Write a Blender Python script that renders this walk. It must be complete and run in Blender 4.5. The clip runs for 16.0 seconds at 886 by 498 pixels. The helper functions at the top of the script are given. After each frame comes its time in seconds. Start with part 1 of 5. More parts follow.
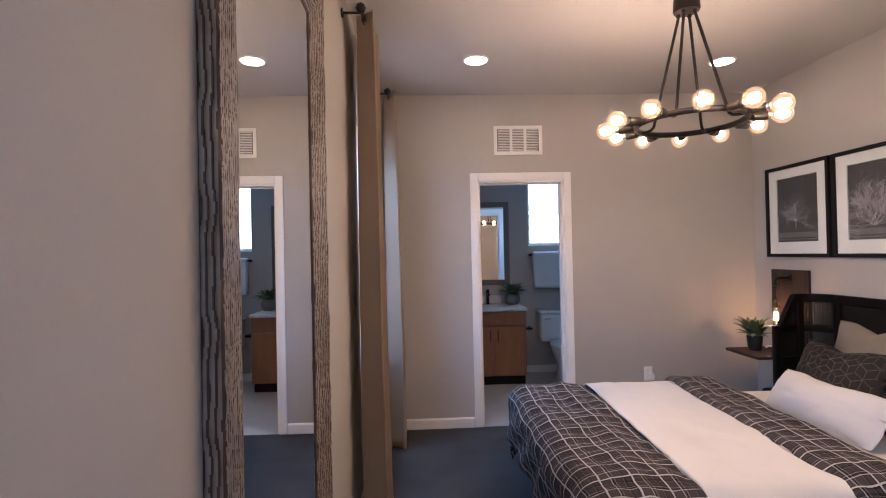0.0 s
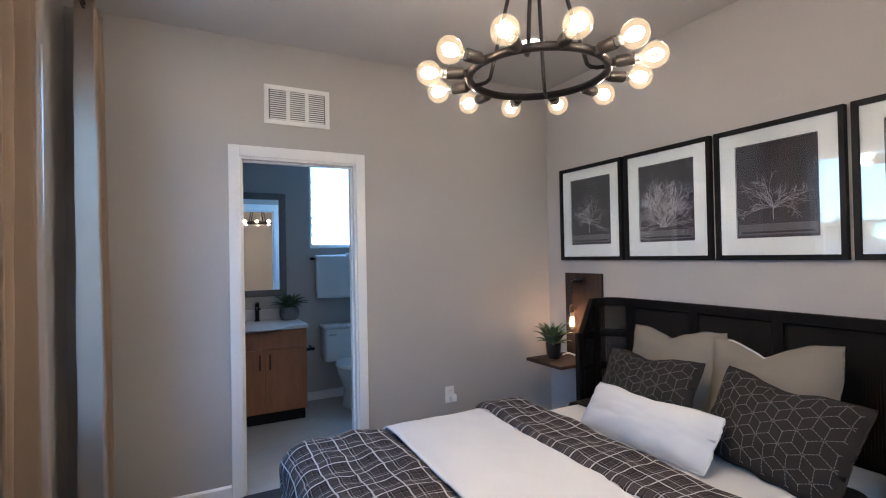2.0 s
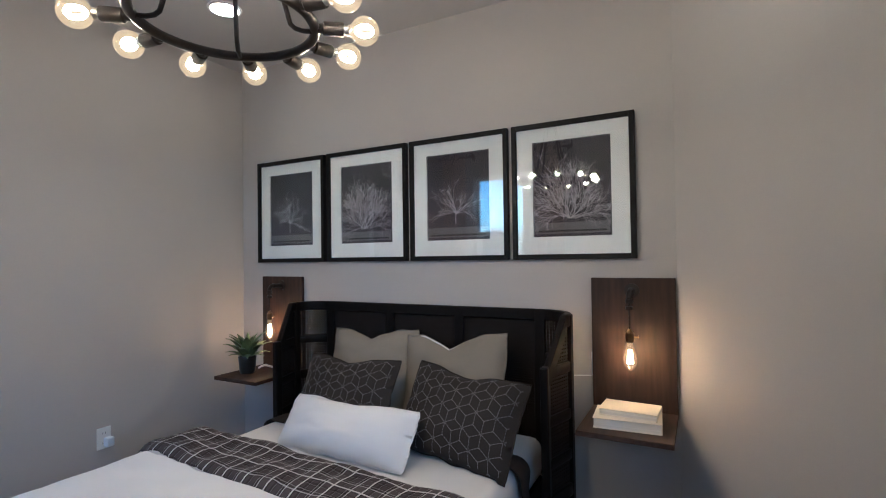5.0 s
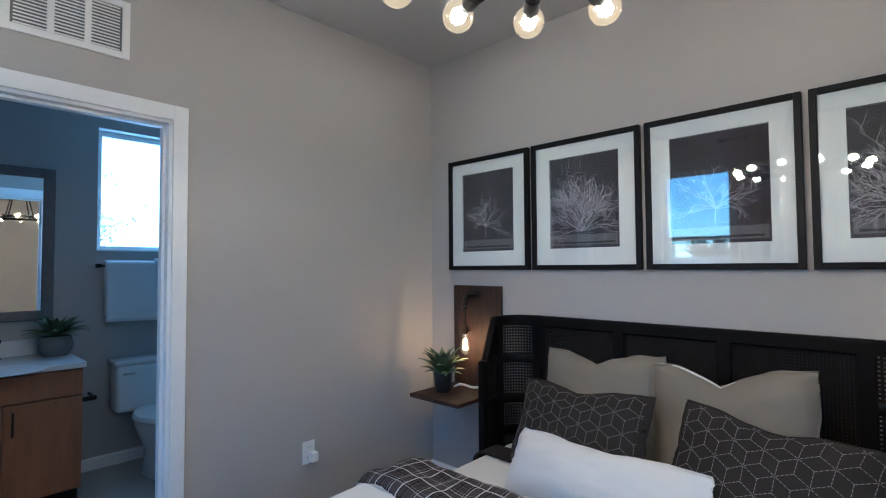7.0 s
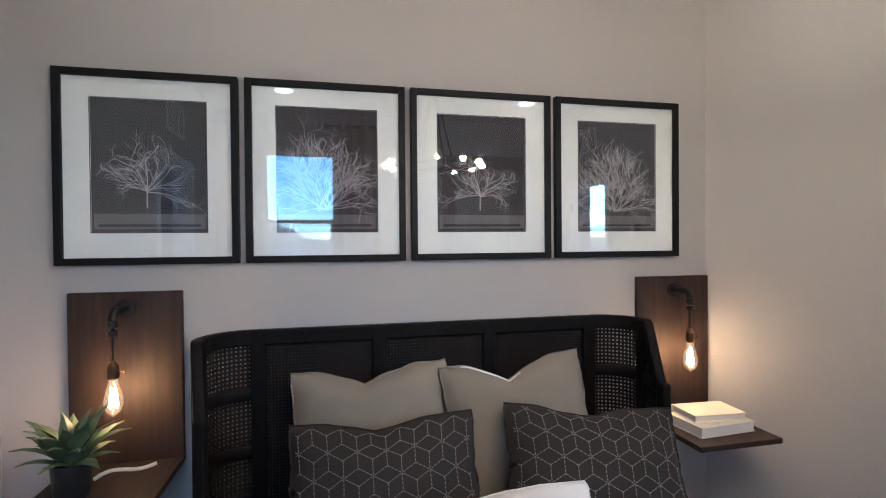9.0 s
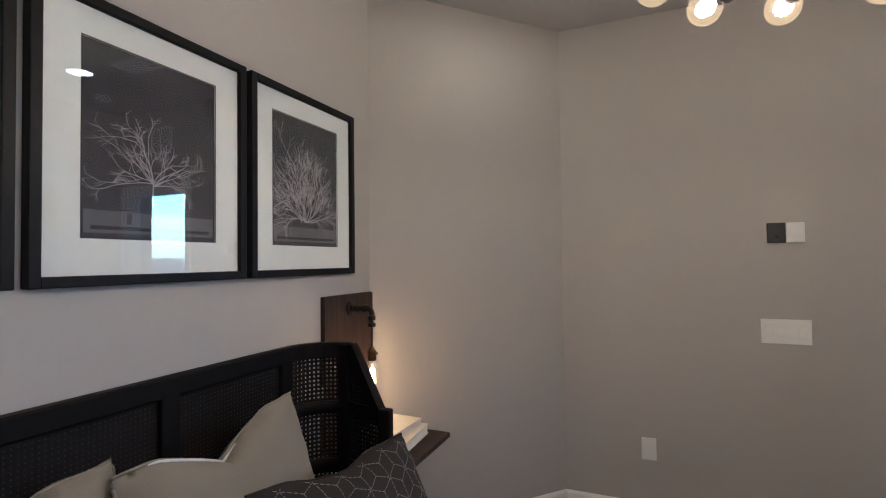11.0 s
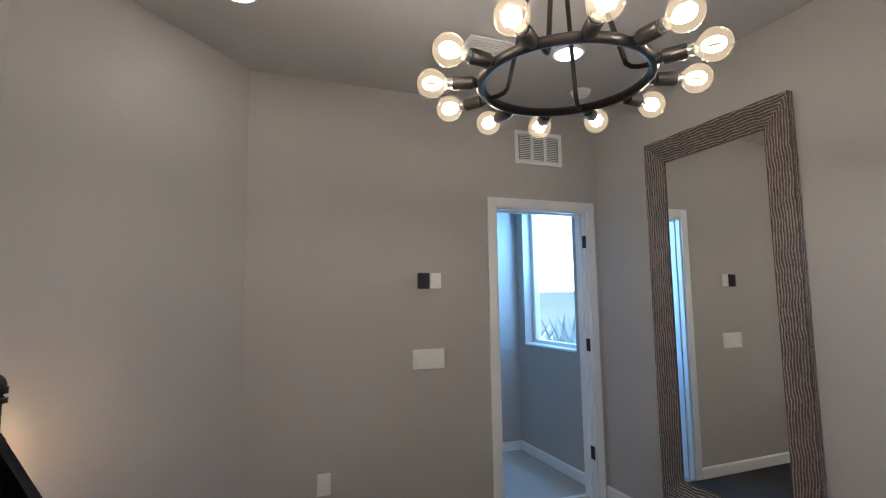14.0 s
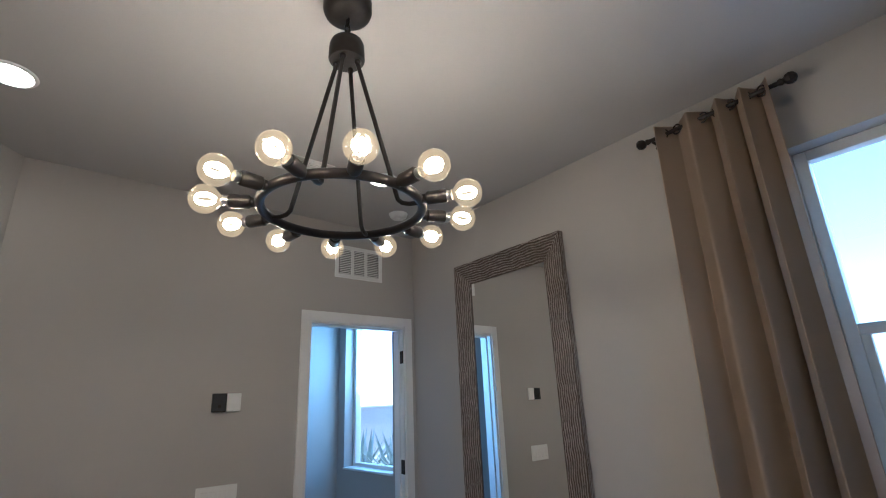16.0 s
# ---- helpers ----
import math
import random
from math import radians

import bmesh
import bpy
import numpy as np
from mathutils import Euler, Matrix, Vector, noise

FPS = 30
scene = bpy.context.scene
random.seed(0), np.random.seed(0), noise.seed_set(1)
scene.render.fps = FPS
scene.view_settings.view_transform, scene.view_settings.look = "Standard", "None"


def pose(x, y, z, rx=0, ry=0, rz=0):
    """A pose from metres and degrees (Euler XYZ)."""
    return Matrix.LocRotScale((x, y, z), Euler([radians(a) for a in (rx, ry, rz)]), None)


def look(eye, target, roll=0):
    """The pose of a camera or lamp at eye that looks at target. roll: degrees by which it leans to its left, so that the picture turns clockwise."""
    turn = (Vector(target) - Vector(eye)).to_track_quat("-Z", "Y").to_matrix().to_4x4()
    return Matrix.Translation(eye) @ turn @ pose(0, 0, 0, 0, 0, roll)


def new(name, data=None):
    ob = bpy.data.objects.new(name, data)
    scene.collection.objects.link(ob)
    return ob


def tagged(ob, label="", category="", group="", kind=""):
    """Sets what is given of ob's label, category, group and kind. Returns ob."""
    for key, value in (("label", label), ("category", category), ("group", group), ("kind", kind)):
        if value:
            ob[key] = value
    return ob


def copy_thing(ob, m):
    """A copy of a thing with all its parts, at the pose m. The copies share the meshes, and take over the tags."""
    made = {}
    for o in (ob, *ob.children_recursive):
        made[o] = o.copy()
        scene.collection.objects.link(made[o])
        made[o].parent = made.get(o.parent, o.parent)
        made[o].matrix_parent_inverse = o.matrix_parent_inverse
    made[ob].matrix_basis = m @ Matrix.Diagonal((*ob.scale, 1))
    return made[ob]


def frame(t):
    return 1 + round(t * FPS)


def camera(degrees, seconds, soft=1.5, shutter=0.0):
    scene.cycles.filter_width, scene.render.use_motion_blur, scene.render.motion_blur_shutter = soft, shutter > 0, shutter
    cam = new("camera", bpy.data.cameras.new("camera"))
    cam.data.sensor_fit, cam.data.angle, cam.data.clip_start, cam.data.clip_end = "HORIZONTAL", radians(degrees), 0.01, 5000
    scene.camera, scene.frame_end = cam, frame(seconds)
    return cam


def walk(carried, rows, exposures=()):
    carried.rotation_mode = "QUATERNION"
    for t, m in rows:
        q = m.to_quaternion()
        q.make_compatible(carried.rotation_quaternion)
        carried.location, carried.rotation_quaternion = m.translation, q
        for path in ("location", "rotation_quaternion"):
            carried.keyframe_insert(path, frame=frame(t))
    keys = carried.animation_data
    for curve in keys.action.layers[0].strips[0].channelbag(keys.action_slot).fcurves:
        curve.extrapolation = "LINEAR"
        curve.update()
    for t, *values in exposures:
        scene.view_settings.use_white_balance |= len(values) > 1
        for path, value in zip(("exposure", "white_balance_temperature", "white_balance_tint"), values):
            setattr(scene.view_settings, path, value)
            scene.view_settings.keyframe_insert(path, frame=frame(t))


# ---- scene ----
cam = camera(84.7, 16.0, soft=1.1)
EXPOSURES = [(0.0, 3.0, 5800, 24), (1.0, 3.0, 5350, 15), (2.0, 2.95, 4980, 8), (3.5, 2.74, 4920, 7), (7.0, 2.78, 4480, 1), (8.0, 3.02, 4650, 2), (9.0, 3.08, 4850, 6), (10.2, 2.85, 5000, 8), (12.5, 2.5, 4700, 3), (13.6, 2.63, 4700, 3), (14.5, 2.55, 4800, 5), (16.0, 2.25, 4600, 3)]
PATH = [
    (0, (0.063, 0.259, 1.436), (0.149, 2.257, 1.455), -1.2),
    (0.5, (0.081, 0.454, 1.431), (0.375, 2.432, 1.448), -1.3),
    (1, (0.147, 0.713, 1.414), (0.619, 2.656, 1.444), -1.3),
    (1.5, (0.182, 0.954, 1.414), (0.844, 2.841, 1.441), -1.3),
    (2, (0.248, 1.131, 1.412), (1.181, 2.9, 1.437), -1.1),
    (2.5, (0.324, 1.254, 1.414), (1.521, 2.856, 1.445), -1.0),
    (3, (0.263, 1.316, 1.399), (1.704, 2.703, 1.423), -1.0),
    (3.5, (0.267, 1.301, 1.381), (1.986, 2.323, 1.41), -0.8),
    (3.7, (0.26, 1.309, 1.394), (2.06, 2.18, 1.416), -0.9),
    (5.8, (0.497, 1.307, 1.361), (2.141, 2.444, 1.43), -0.6),
    (6, (0.478, 1.396, 1.36), (2.052, 2.628, 1.435), -0.5),
    (6.5, (0.439, 1.655, 1.394), (1.904, 3.015, 1.468), -0.3),
    (7, (0.513, 1.945, 1.373), (1.972, 3.311, 1.448), -0.4),
    (7.5, (0.622, 2.278, 1.386), (2.189, 3.52, 1.442), -0.7),
    (8, (0.634, 2.582, 1.394), (2.483, 3.344, 1.43), -0.7),
    (8.5, (0.751, 2.878, 1.409), (2.744, 3.054, 1.4), -0.8),
    (9, (0.9, 3.12, 1.423), (2.853, 2.689, 1.4), -0.5),
    (9.5, (1.016, 3.357, 1.436), (2.761, 2.381, 1.408), -0.1),
    (10, (1.2, 3.421, 1.435), (2.635, 2.029, 1.407), 0.0),
    (10.2, (1.303, 3.435, 1.426), (2.592, 1.906, 1.423), -0.1),
    (12.3, (1.994, 3.396, 1.401), (2.027, 1.397, 1.448), -0.3),
    (12.5, (2.036, 3.407, 1.408), (1.915, 1.411, 1.454), -0.2),
    (13, (2.051, 3.434, 1.414), (1.632, 1.479, 1.472), -0.5),
    (13.5, (2.038, 3.447, 1.417), (1.432, 1.543, 1.483), -0.8),
    (14, (2.053, 3.465, 1.423), (1.335, 1.609, 1.619), -0.8),
    (14.5, (2.012, 3.498, 1.456), (1.19, 1.737, 1.929), -1.6),
    (15, (1.955, 3.525, 1.451), (1.024, 1.865, 2.064), -2.3),
    (15.5, (1.937, 3.544, 1.453), (0.86, 1.981, 2.084), -3.0),
    (16, (1.886, 3.561, 1.46), (0.668, 2.098, 2.072), -2.5),
]
walk(cam, [(t, look(eye, target, roll)) for t, eye, target, roll in PATH], EXPOSURES)

# ---- world and lights ----
world = bpy.data.worlds.new("sky")
scene.world = world
world.use_nodes = True
wn = world.node_tree
sky = wn.nodes.new("ShaderNodeTexSky")
sky.sky_type = "NISHITA"
sky.sun_disc = False
sky.ozone_density, sky.dust_density = 3.0, 0.2
sky.sun_elevation, sky.sun_rotation = radians(56), radians(174)
wn.nodes["Background"].inputs[1].default_value = 0.15
wn.links.new(sky.outputs[0], wn.nodes["Background"].inputs[0])

sun = new("sun", bpy.data.lights.new("sun", "SUN"))
sun.data.energy, sun.data.angle, sun.data.color = 2.5, radians(0.5), (1.0, 0.95, 0.87)
sun.matrix_world = look((0.8, -8, 12), (0, 0, 0))



def sky_fill(name, place, aim, w, h, watts):
    """An area lamp added at a window, standing in for sky light."""
    ob = new(name, bpy.data.lights.new(name, "AREA"))
    ob.data.shape, ob.data.size, ob.data.size_y, ob.data.energy, ob.data.color = "RECTANGLE", w, h, watts, (0.40, 0.70, 1.0)
    ob.matrix_world = look(place, aim)
    return ob


# Lamps inside two window openings, added to strengthen the daylight.
sky_fill("bath_sky_fill", (1.678, 6.165, 1.94), (1.678, 5.0, 1.94), 0.58, 0.76, 1.9)
sky_fill("hall_sky_fill", (-0.445, -0.15, 1.90), (1.0, -0.15, 1.78), 0.66, 0.58, 4.0)
# Unseen lamp outside, above the window head, added as blue fill for the bedroom.
sky_fill("bedroom_sky_fill", (-0.72, 3.47, 2.74), (0.25, 3.47, 1.0), 0.95, 0.5, 8.0)
CANS = [(0.455, 3.54), (2.20, 3.58), (2.15, 1.31), (0.47, 1.33)]
CH = (1.282, 2.400)
RING_Z = 2.003


# ---- dimensions of the bedroom ----
E_X, N_Y, S_Y, W_X, TOP = 2.885, 4.27, 0.541, -0.305, 2.75
A_PT, B_PT = (E_X, 1.405), (2.11, S_Y)
WT = 0.12


# ---- building helpers ----
def add_box(bm, x0, y0, z0, x1, y1, z1, r=0.0, seg=2):
    """A box between two corners, with rounded edges where r is given."""
    made = bmesh.ops.create_cube(bm, size=1.0)["verts"]
    for v in made:
        v.co = Vector((x0 + (v.co.x + 0.5) * (x1 - x0), y0 + (v.co.y + 0.5) * (y1 - y0), z0 + (v.co.z + 0.5) * (z1 - z0)))
    if r > 0:
        edges = list({e for v in made for e in v.link_edges})
        bmesh.ops.bevel(bm, geom=edges, offset=r, segments=seg, profile=0.5, affect="EDGES")
    return bm


def boxes(*rows, r=0.0):
    bm = bmesh.new()
    for row in rows:
        add_box(bm, *row, r=r)
    return bm


def add_rod(bm, p, q, r0, r1=None, n=12, caps=True):
    """A round rod from p to q."""
    p, q = Vector(p), Vector(q)
    d = q - p
    m = Matrix.Translation((p + q) / 2) @ d.to_track_quat("Z", "Y").to_matrix().to_4x4()
    bmesh.ops.create_cone(bm, cap_ends=caps, segments=n, radius1=r0, radius2=r0 if r1 is None else r1, depth=d.length, matrix=m)
    return bm


def lathe(profile, n=24, bm=None, m=None):
    """A turned body from (radius, height) pairs."""
    bm = bm or bmesh.new()
    m = m or Matrix.Identity(4)
    rings = []
    for r, z in profile:
        if r < 1e-5:
            rings.append([bm.verts.new(m @ Vector((0, 0, z)))])
        else:
            rings.append([bm.verts.new(m @ Vector((r * math.cos(2 * math.pi * k / n), r * math.sin(2 * math.pi * k / n), z))) for k in range(n)])
    for a, b in zip(rings, rings[1:]):
        for k in range(n):
            k2 = (k + 1) % n
            quad = [a[k % len(a)], a[k2 % len(a)], b[k2 % len(b)], b[k % len(b)]]
            quad = list(dict.fromkeys(quad))
            if len(quad) > 2:
                bm.faces.new(quad)
    return bm


def tube(points, r, n=10, closed=False, bm=None):
    """A bent tube along points."""
    bm = bm or bmesh.new()
    pts = [Vector(p) for p in points]
    rings = []
    count = len(pts)
    ref = Vector((0, 0, 1))
    for i, p in enumerate(pts):
        a = pts[(i - 1) % count] if closed or i > 0 else p
        b = pts[(i + 1) % count] if closed or i < count - 1 else p
        t = (b - a).normalized()
        u = t.cross(ref)
        if u.length < 1e-3:
            u = t.cross(Vector((1, 0, 0)))
        u.normalize()
        w = t.cross(u)
        rr = r[i] if isinstance(r, (list, tuple)) else r
        rings.append([bm.verts.new(p + rr * (math.cos(2 * math.pi * k / n) * u + math.sin(2 * math.pi * k / n) * w)) for k in range(n)])
    for i in range(count if closed else count - 1):
        a, b = rings[i], rings[(i + 1) % count]
        for k in range(n):
            bm.faces.new((a[k], a[(k + 1) % n], b[(k + 1) % n], b[k]))
    if not closed:
        bm.faces.new(rings[0][::-1])
        bm.faces.new(rings[-1])
    return bm


def link(name, bm, mat, smooth=False):
    bmesh.ops.recalc_face_normals(bm, faces=bm.faces)
    me = bpy.data.meshes.new(name)
    bm.to_mesh(me)
    bm.free()
    if smooth:
        me.shade_smooth()
        me.set_sharp_from_angle(angle=radians(40))
    if mat:
        me.materials.append(mat)
    return new(name, me)


def part(name, bm, mat, parent, label="", smooth=False):
    ob = link(name, bm, mat, smooth)
    ob.parent = parent
    return tagged(ob, label)


def thing(name, loc, label, category, group="", turn=0.0):
    ob = new(name)
    ob.empty_display_size = 0.1
    ob.matrix_basis = pose(*loc, 0, 0, turn)
    return tagged(ob, label, category, group)


def structure(name, bm, mat, label="", category="", smooth=False):
    return tagged(link(name, bm, mat, smooth), label, category, kind="structure")


# ---- materials ----
def material(name, base, rough=0.6, metal=0.0, spread=0.12, grain=40.0, bump=0.15, big=1.5, stretch=(1, 1, 1), spec=0.5, tint=None, dist=0.004):
    """A surface with variation at two scales and a fine relief."""
    m = bpy.data.materials.new(name)
    m.use_nodes = True
    nt = m.node_tree
    b = nt.nodes["Principled BSDF"]
    co = nt.nodes.new("ShaderNodeTexCoord")
    mp = nt.nodes.new("ShaderNodeMapping")
    mp.inputs["Scale"].default_value = stretch
    nt.links.new(co.outputs["Object"], mp.inputs[0])
    fine, coarse = nt.nodes.new("ShaderNodeTexNoise"), nt.nodes.new("ShaderNodeTexNoise")
    fine.inputs["Scale"].default_value, coarse.inputs["Scale"].default_value = grain, big
    fine.inputs["Detail"].default_value = 6
    for nd in (fine, coarse):
        nt.links.new(mp.outputs[0], nd.inputs["Vector"])
    mix = nt.nodes.new("ShaderNodeMath")
    mix.operation = "ADD"
    nt.links.new(fine.outputs["Fac"], mix.inputs[0])
    nt.links.new(coarse.outputs["Fac"], mix.inputs[1])
    ramp = nt.nodes.new("ShaderNodeValToRGB")
    lo = [c * (1 - spread) for c in base]
    hi = [min(1, c * (1 + spread)) for c in (tint or base)]
    ramp.color_ramp.elements[0].position, ramp.color_ramp.elements[1].position = 0.3, 0.7
    ramp.color_ramp.elements[0].color, ramp.color_ramp.elements[1].color = (*lo, 1), (*hi, 1)
    half = nt.nodes.new("ShaderNodeMath")
    half.operation = "MULTIPLY"
    half.inputs[1].default_value = 0.5
    nt.links.new(mix.outputs[0], half.inputs[0])
    nt.links.new(half.outputs[0], ramp.inputs[0])
    nt.links.new(ramp.outputs[0], b.inputs["Base Color"])
    b.inputs["Roughness"].default_value, b.inputs["Metallic"].default_value = rough, metal
    b.inputs["Specular IOR Level"].default_value = spec
    if bump:
        bp = nt.nodes.new("ShaderNodeBump")
        bp.inputs["Strength"].default_value, bp.inputs["Distance"].default_value = bump, dist
        nt.links.new(fine.outputs["Fac"], bp.inputs["Height"])
        nt.links.new(bp.outputs[0], b.inputs["Normal"])
    return m


def glowing(name, color, strength):
    m = bpy.data.materials.new(name)
    m.use_nodes = True
    nt = m.node_tree
    nt.nodes.clear()
    e, o = nt.nodes.new("ShaderNodeEmission"), nt.nodes.new("ShaderNodeOutputMaterial")
    e.inputs[0].default_value, e.inputs[1].default_value = (*color, 1), strength
    nt.links.new(e.outputs[0], o.inputs[0])
    return m


def glass(name, color=(1, 1, 1), low=0.04, rise=0.9, gloss=(1, 1, 1)):
    """A thin pane: clear, with gloss that rises towards grazing view."""
    m = bpy.data.materials.new(name)
    m.use_nodes = True
    nt = m.node_tree
    nt.nodes.clear()
    tr, gl, mix = nt.nodes.new("ShaderNodeBsdfTransparent"), nt.nodes.new("ShaderNodeBsdfGlossy"), nt.nodes.new("ShaderNodeMixShader")
    lw, o = nt.nodes.new("ShaderNodeLayerWeight"), nt.nodes.new("ShaderNodeOutputMaterial")
    lw.inputs[0].default_value = 0.5
    tr.inputs[0].default_value = (*color, 1)
    gl.inputs["Roughness"].default_value, gl.inputs["Color"].default_value = 0.0, (*gloss, 1)
    power, mad = nt.nodes.new("ShaderNodeMath"), nt.nodes.new("ShaderNodeMath")
    power.operation, power.inputs[1].default_value = "POWER", 5.0
    mad.operation, mad.inputs[1].default_value, mad.inputs[2].default_value = "MULTIPLY_ADD", rise, low
    nt.links.new(lw.outputs["Facing"], power.inputs[0])
    nt.links.new(power.outputs[0], mad.inputs[0])
    nt.links.new(mad.outputs[0], mix.inputs[0])
    nt.links.new(tr.outputs[0], mix.inputs[1])
    nt.links.new(gl.outputs[0], mix.inputs[2])
    nt.links.new(mix.outputs[0], o.inputs[0])
    return m


WALL = material("wall_paint", (0.42, 0.395, 0.37), 0.85, spread=0.03, grain=220, bump=0.12, big=1.2, dist=0.001)
CEIL = material("ceiling_paint", (0.45, 0.435, 0.425), 0.9, spread=0.03, grain=160, bump=0.15, big=1.0, dist=0.0015)
TRIM = material("white_trim_paint", (0.78, 0.77, 0.76), 0.4, spread=0.03, grain=60, bump=0.03)
CARPET = material("carpet", (0.066, 0.066, 0.070), 1.0, spread=0.35, grain=260, bump=0.9, big=2.5, dist=0.01, spec=0.1)
TILE = material("floor_tile", (0.41, 0.385, 0.355), 0.45, spread=0.08, grain=14, bump=0.03, big=2.0)
BLACK_METAL = material("dark_bronze", (0.022, 0.018, 0.016), 0.45, 0.5, spread=0.35, grain=60, bump=0.08)
FRAME_BLACK = material("black_frame", (0.006, 0.0055, 0.006), 0.5, spec=0.18, spread=0.3, grain=80, bump=0.05)
MAT_WHITE = material("mat_board", (0.78, 0.77, 0.75), 0.9, spread=0.02, grain=300, bump=0.05)
PRINT = material("print_ground", (0.034, 0.025, 0.036), 0.8, spread=0.55, grain=5, bump=0, big=3.0)
DARK_WOOD = material("stained_pine", (0.026, 0.0112, 0.0068), 0.72, spread=0.75, grain=9, bump=0.15, big=3, stretch=(1, 6, 0.6))
BED_BLACK = material("black_stained_rattan", (0.0055, 0.0045, 0.0043), 0.55, spec=0.12, spread=0.4, grain=70, bump=0.1)
WHITE_LINEN = material("white_linen", (0.62, 0.605, 0.60), 0.95, spread=0.04, grain=350, bump=0.25, big=4, dist=0.002)
TAN_LINEN = material("tan_linen", (0.205, 0.178, 0.138), 0.95, spread=0.12, grain=350, bump=0.3, big=5, dist=0.002)
CHARCOAL = material("charcoal_cloth", (0.031, 0.0262, 0.0238), 0.95, spec=0.1, spread=0.25, grain=350, bump=0.3, big=5, dist=0.002)
CURTAIN = material("tan_curtain", (0.37, 0.287, 0.208), 0.9, spread=0.1, grain=300, bump=0.2, big=3, dist=0.002)
_nt = CURTAIN.node_tree
_tl, _mx = _nt.nodes.new("ShaderNodeBsdfTranslucent"), _nt.nodes.new("ShaderNodeMixShader")
_tl.inputs[0].default_value, _mx.inputs[0].default_value = (0.62, 0.54, 0.46, 1), 0.42
_nt.links.new(_nt.nodes["Principled BSDF"].outputs[0], _mx.inputs[1])
_nt.links.new(_tl.outputs[0], _mx.inputs[2])
_nt.links.new(_mx.outputs[0], _nt.nodes["Material Output"].inputs[0])
CABINET = material("honey_wood", (0.235, 0.102, 0.046), 0.45, spread=0.2, grain=9, bump=0.05, big=2, stretch=(6, 6, 0.7))
COUNTER = material("white_quartz", (0.68, 0.67, 0.66), 0.25, spread=0.06, grain=50, bump=0.0)
PORCELAIN = material("white_porcelain", (0.80, 0.80, 0.79), 0.12, spread=0.01, grain=10, bump=0.0)
GREY_FRAME = material("grey_wood_frame", (0.13, 0.12, 0.115), 0.55, spread=0.25, grain=30, bump=0.1)
# Dark groove and pale crest colours: shade and highlights put into the carved wood.
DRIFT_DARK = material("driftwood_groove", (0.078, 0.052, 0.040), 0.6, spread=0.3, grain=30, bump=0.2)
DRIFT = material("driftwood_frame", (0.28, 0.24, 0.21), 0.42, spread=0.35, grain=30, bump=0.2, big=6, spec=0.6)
PLASTIC = material("white_plastic", (0.76, 0.75, 0.73), 0.35, spread=0.02, grain=50, bump=0)
DARK_PLASTIC = material("dark_plastic", (0.02, 0.02, 0.02), 0.3, spread=0.1, grain=50, bump=0)
STEEL = material("satin_nickel", (0.55, 0.54, 0.52), 0.3, 1.0, spread=0.05, grain=50, bump=0)
LEAF = material("succulent_leaf", (0.050, 0.078, 0.036), 0.5, spread=0.4, grain=30, bump=0.1, tint=(0.10, 0.14, 0.065))
POT = material("black_pot", (0.015, 0.015, 0.015), 0.35, spread=0.2, grain=30, bump=0.05)
STONE_POT = material("grey_stone_pot", (0.17, 0.17, 0.17), 0.8, spread=0.3, grain=20, bump=0.3)
PAPER = material("cream_book", (0.68, 0.61, 0.50), 0.8, spread=0.05, grain=80, bump=0.05)
MIRROR = bpy.data.materials.new("silvered_mirror")
MIRROR.use_nodes = True
_b = MIRROR.node_tree.nodes["Principled BSDF"]
_b.inputs["Base Color"].default_value, _b.inputs["Metallic"].default_value, _b.inputs["Roughness"].default_value = (0.9, 0.91, 0.9, 1), 1.0, 0.0
PANE = glass("window_glass")
PICTURE_GLASS = glass("picture_glass", low=0.065, gloss=(0.74, 0.95, 1.0))


def glow_glass(name, strength):
    """Clear bulb glass; added warm emission paints the filament's glow into it."""
    m = glass(name, (1.0, 0.93, 0.82), low=0.03, rise=0.35)
    nt = m.node_tree
    em, add = nt.nodes.new("ShaderNodeEmission"), nt.nodes.new("ShaderNodeAddShader")
    em.inputs[0].default_value, em.inputs[1].default_value = (1.0, 0.66, 0.33, 1), strength
    out = [n for n in nt.nodes if n.bl_idname == "ShaderNodeOutputMaterial"][0]
    nt.links.new(out.inputs[0].links[0].from_socket, add.inputs[0])
    nt.links.new(em.outputs[0], add.inputs[1])
    nt.links.new(add.outputs[0], out.inputs[0])
    return m


BULB_GLASS = glow_glass("bulb_glass", 0.05)
EDISON_GLASS = glow_glass("edison_glass", 0.03)
FILAMENT = glowing("filament", (1.0, 0.70, 0.42), 52.0)
CAN_LENS = glowing("can_lens", (1.0, 0.78, 0.52), 6.6)
GROUND = material("gravel_ground", (0.20, 0.185, 0.17), 0.95, spread=0.3, grain=6, bump=0.4, big=0.3)
STUCCO = material("stucco", (0.55, 0.50, 0.44), 0.9, spread=0.1, grain=30, bump=0.3, big=0.4)
BLOCKS = material("block_wall", (0.42, 0.37, 0.33), 0.9, spread=0.15, grain=20, bump=0.3, big=0.5)
AGAVE = material("agave_leaf", (0.26, 0.30, 0.26), 0.6, spread=0.25, grain=6, bump=0.05)
BARK = material("bark", (0.09, 0.065, 0.05), 0.9, spread=0.4, grain=20, bump=0.5)
FOLIAGE = material("tree_leaf", (0.05, 0.072, 0.03), 0.7, spread=0.5, grain=4, bump=0)
# Lighter copy of the leaf colour, with overexposed daylight put into it.
GLARE_FOLIAGE = material("glare_leaf", (0.36, 0.41, 0.28), 0.7, spread=0.4, grain=4, bump=0)

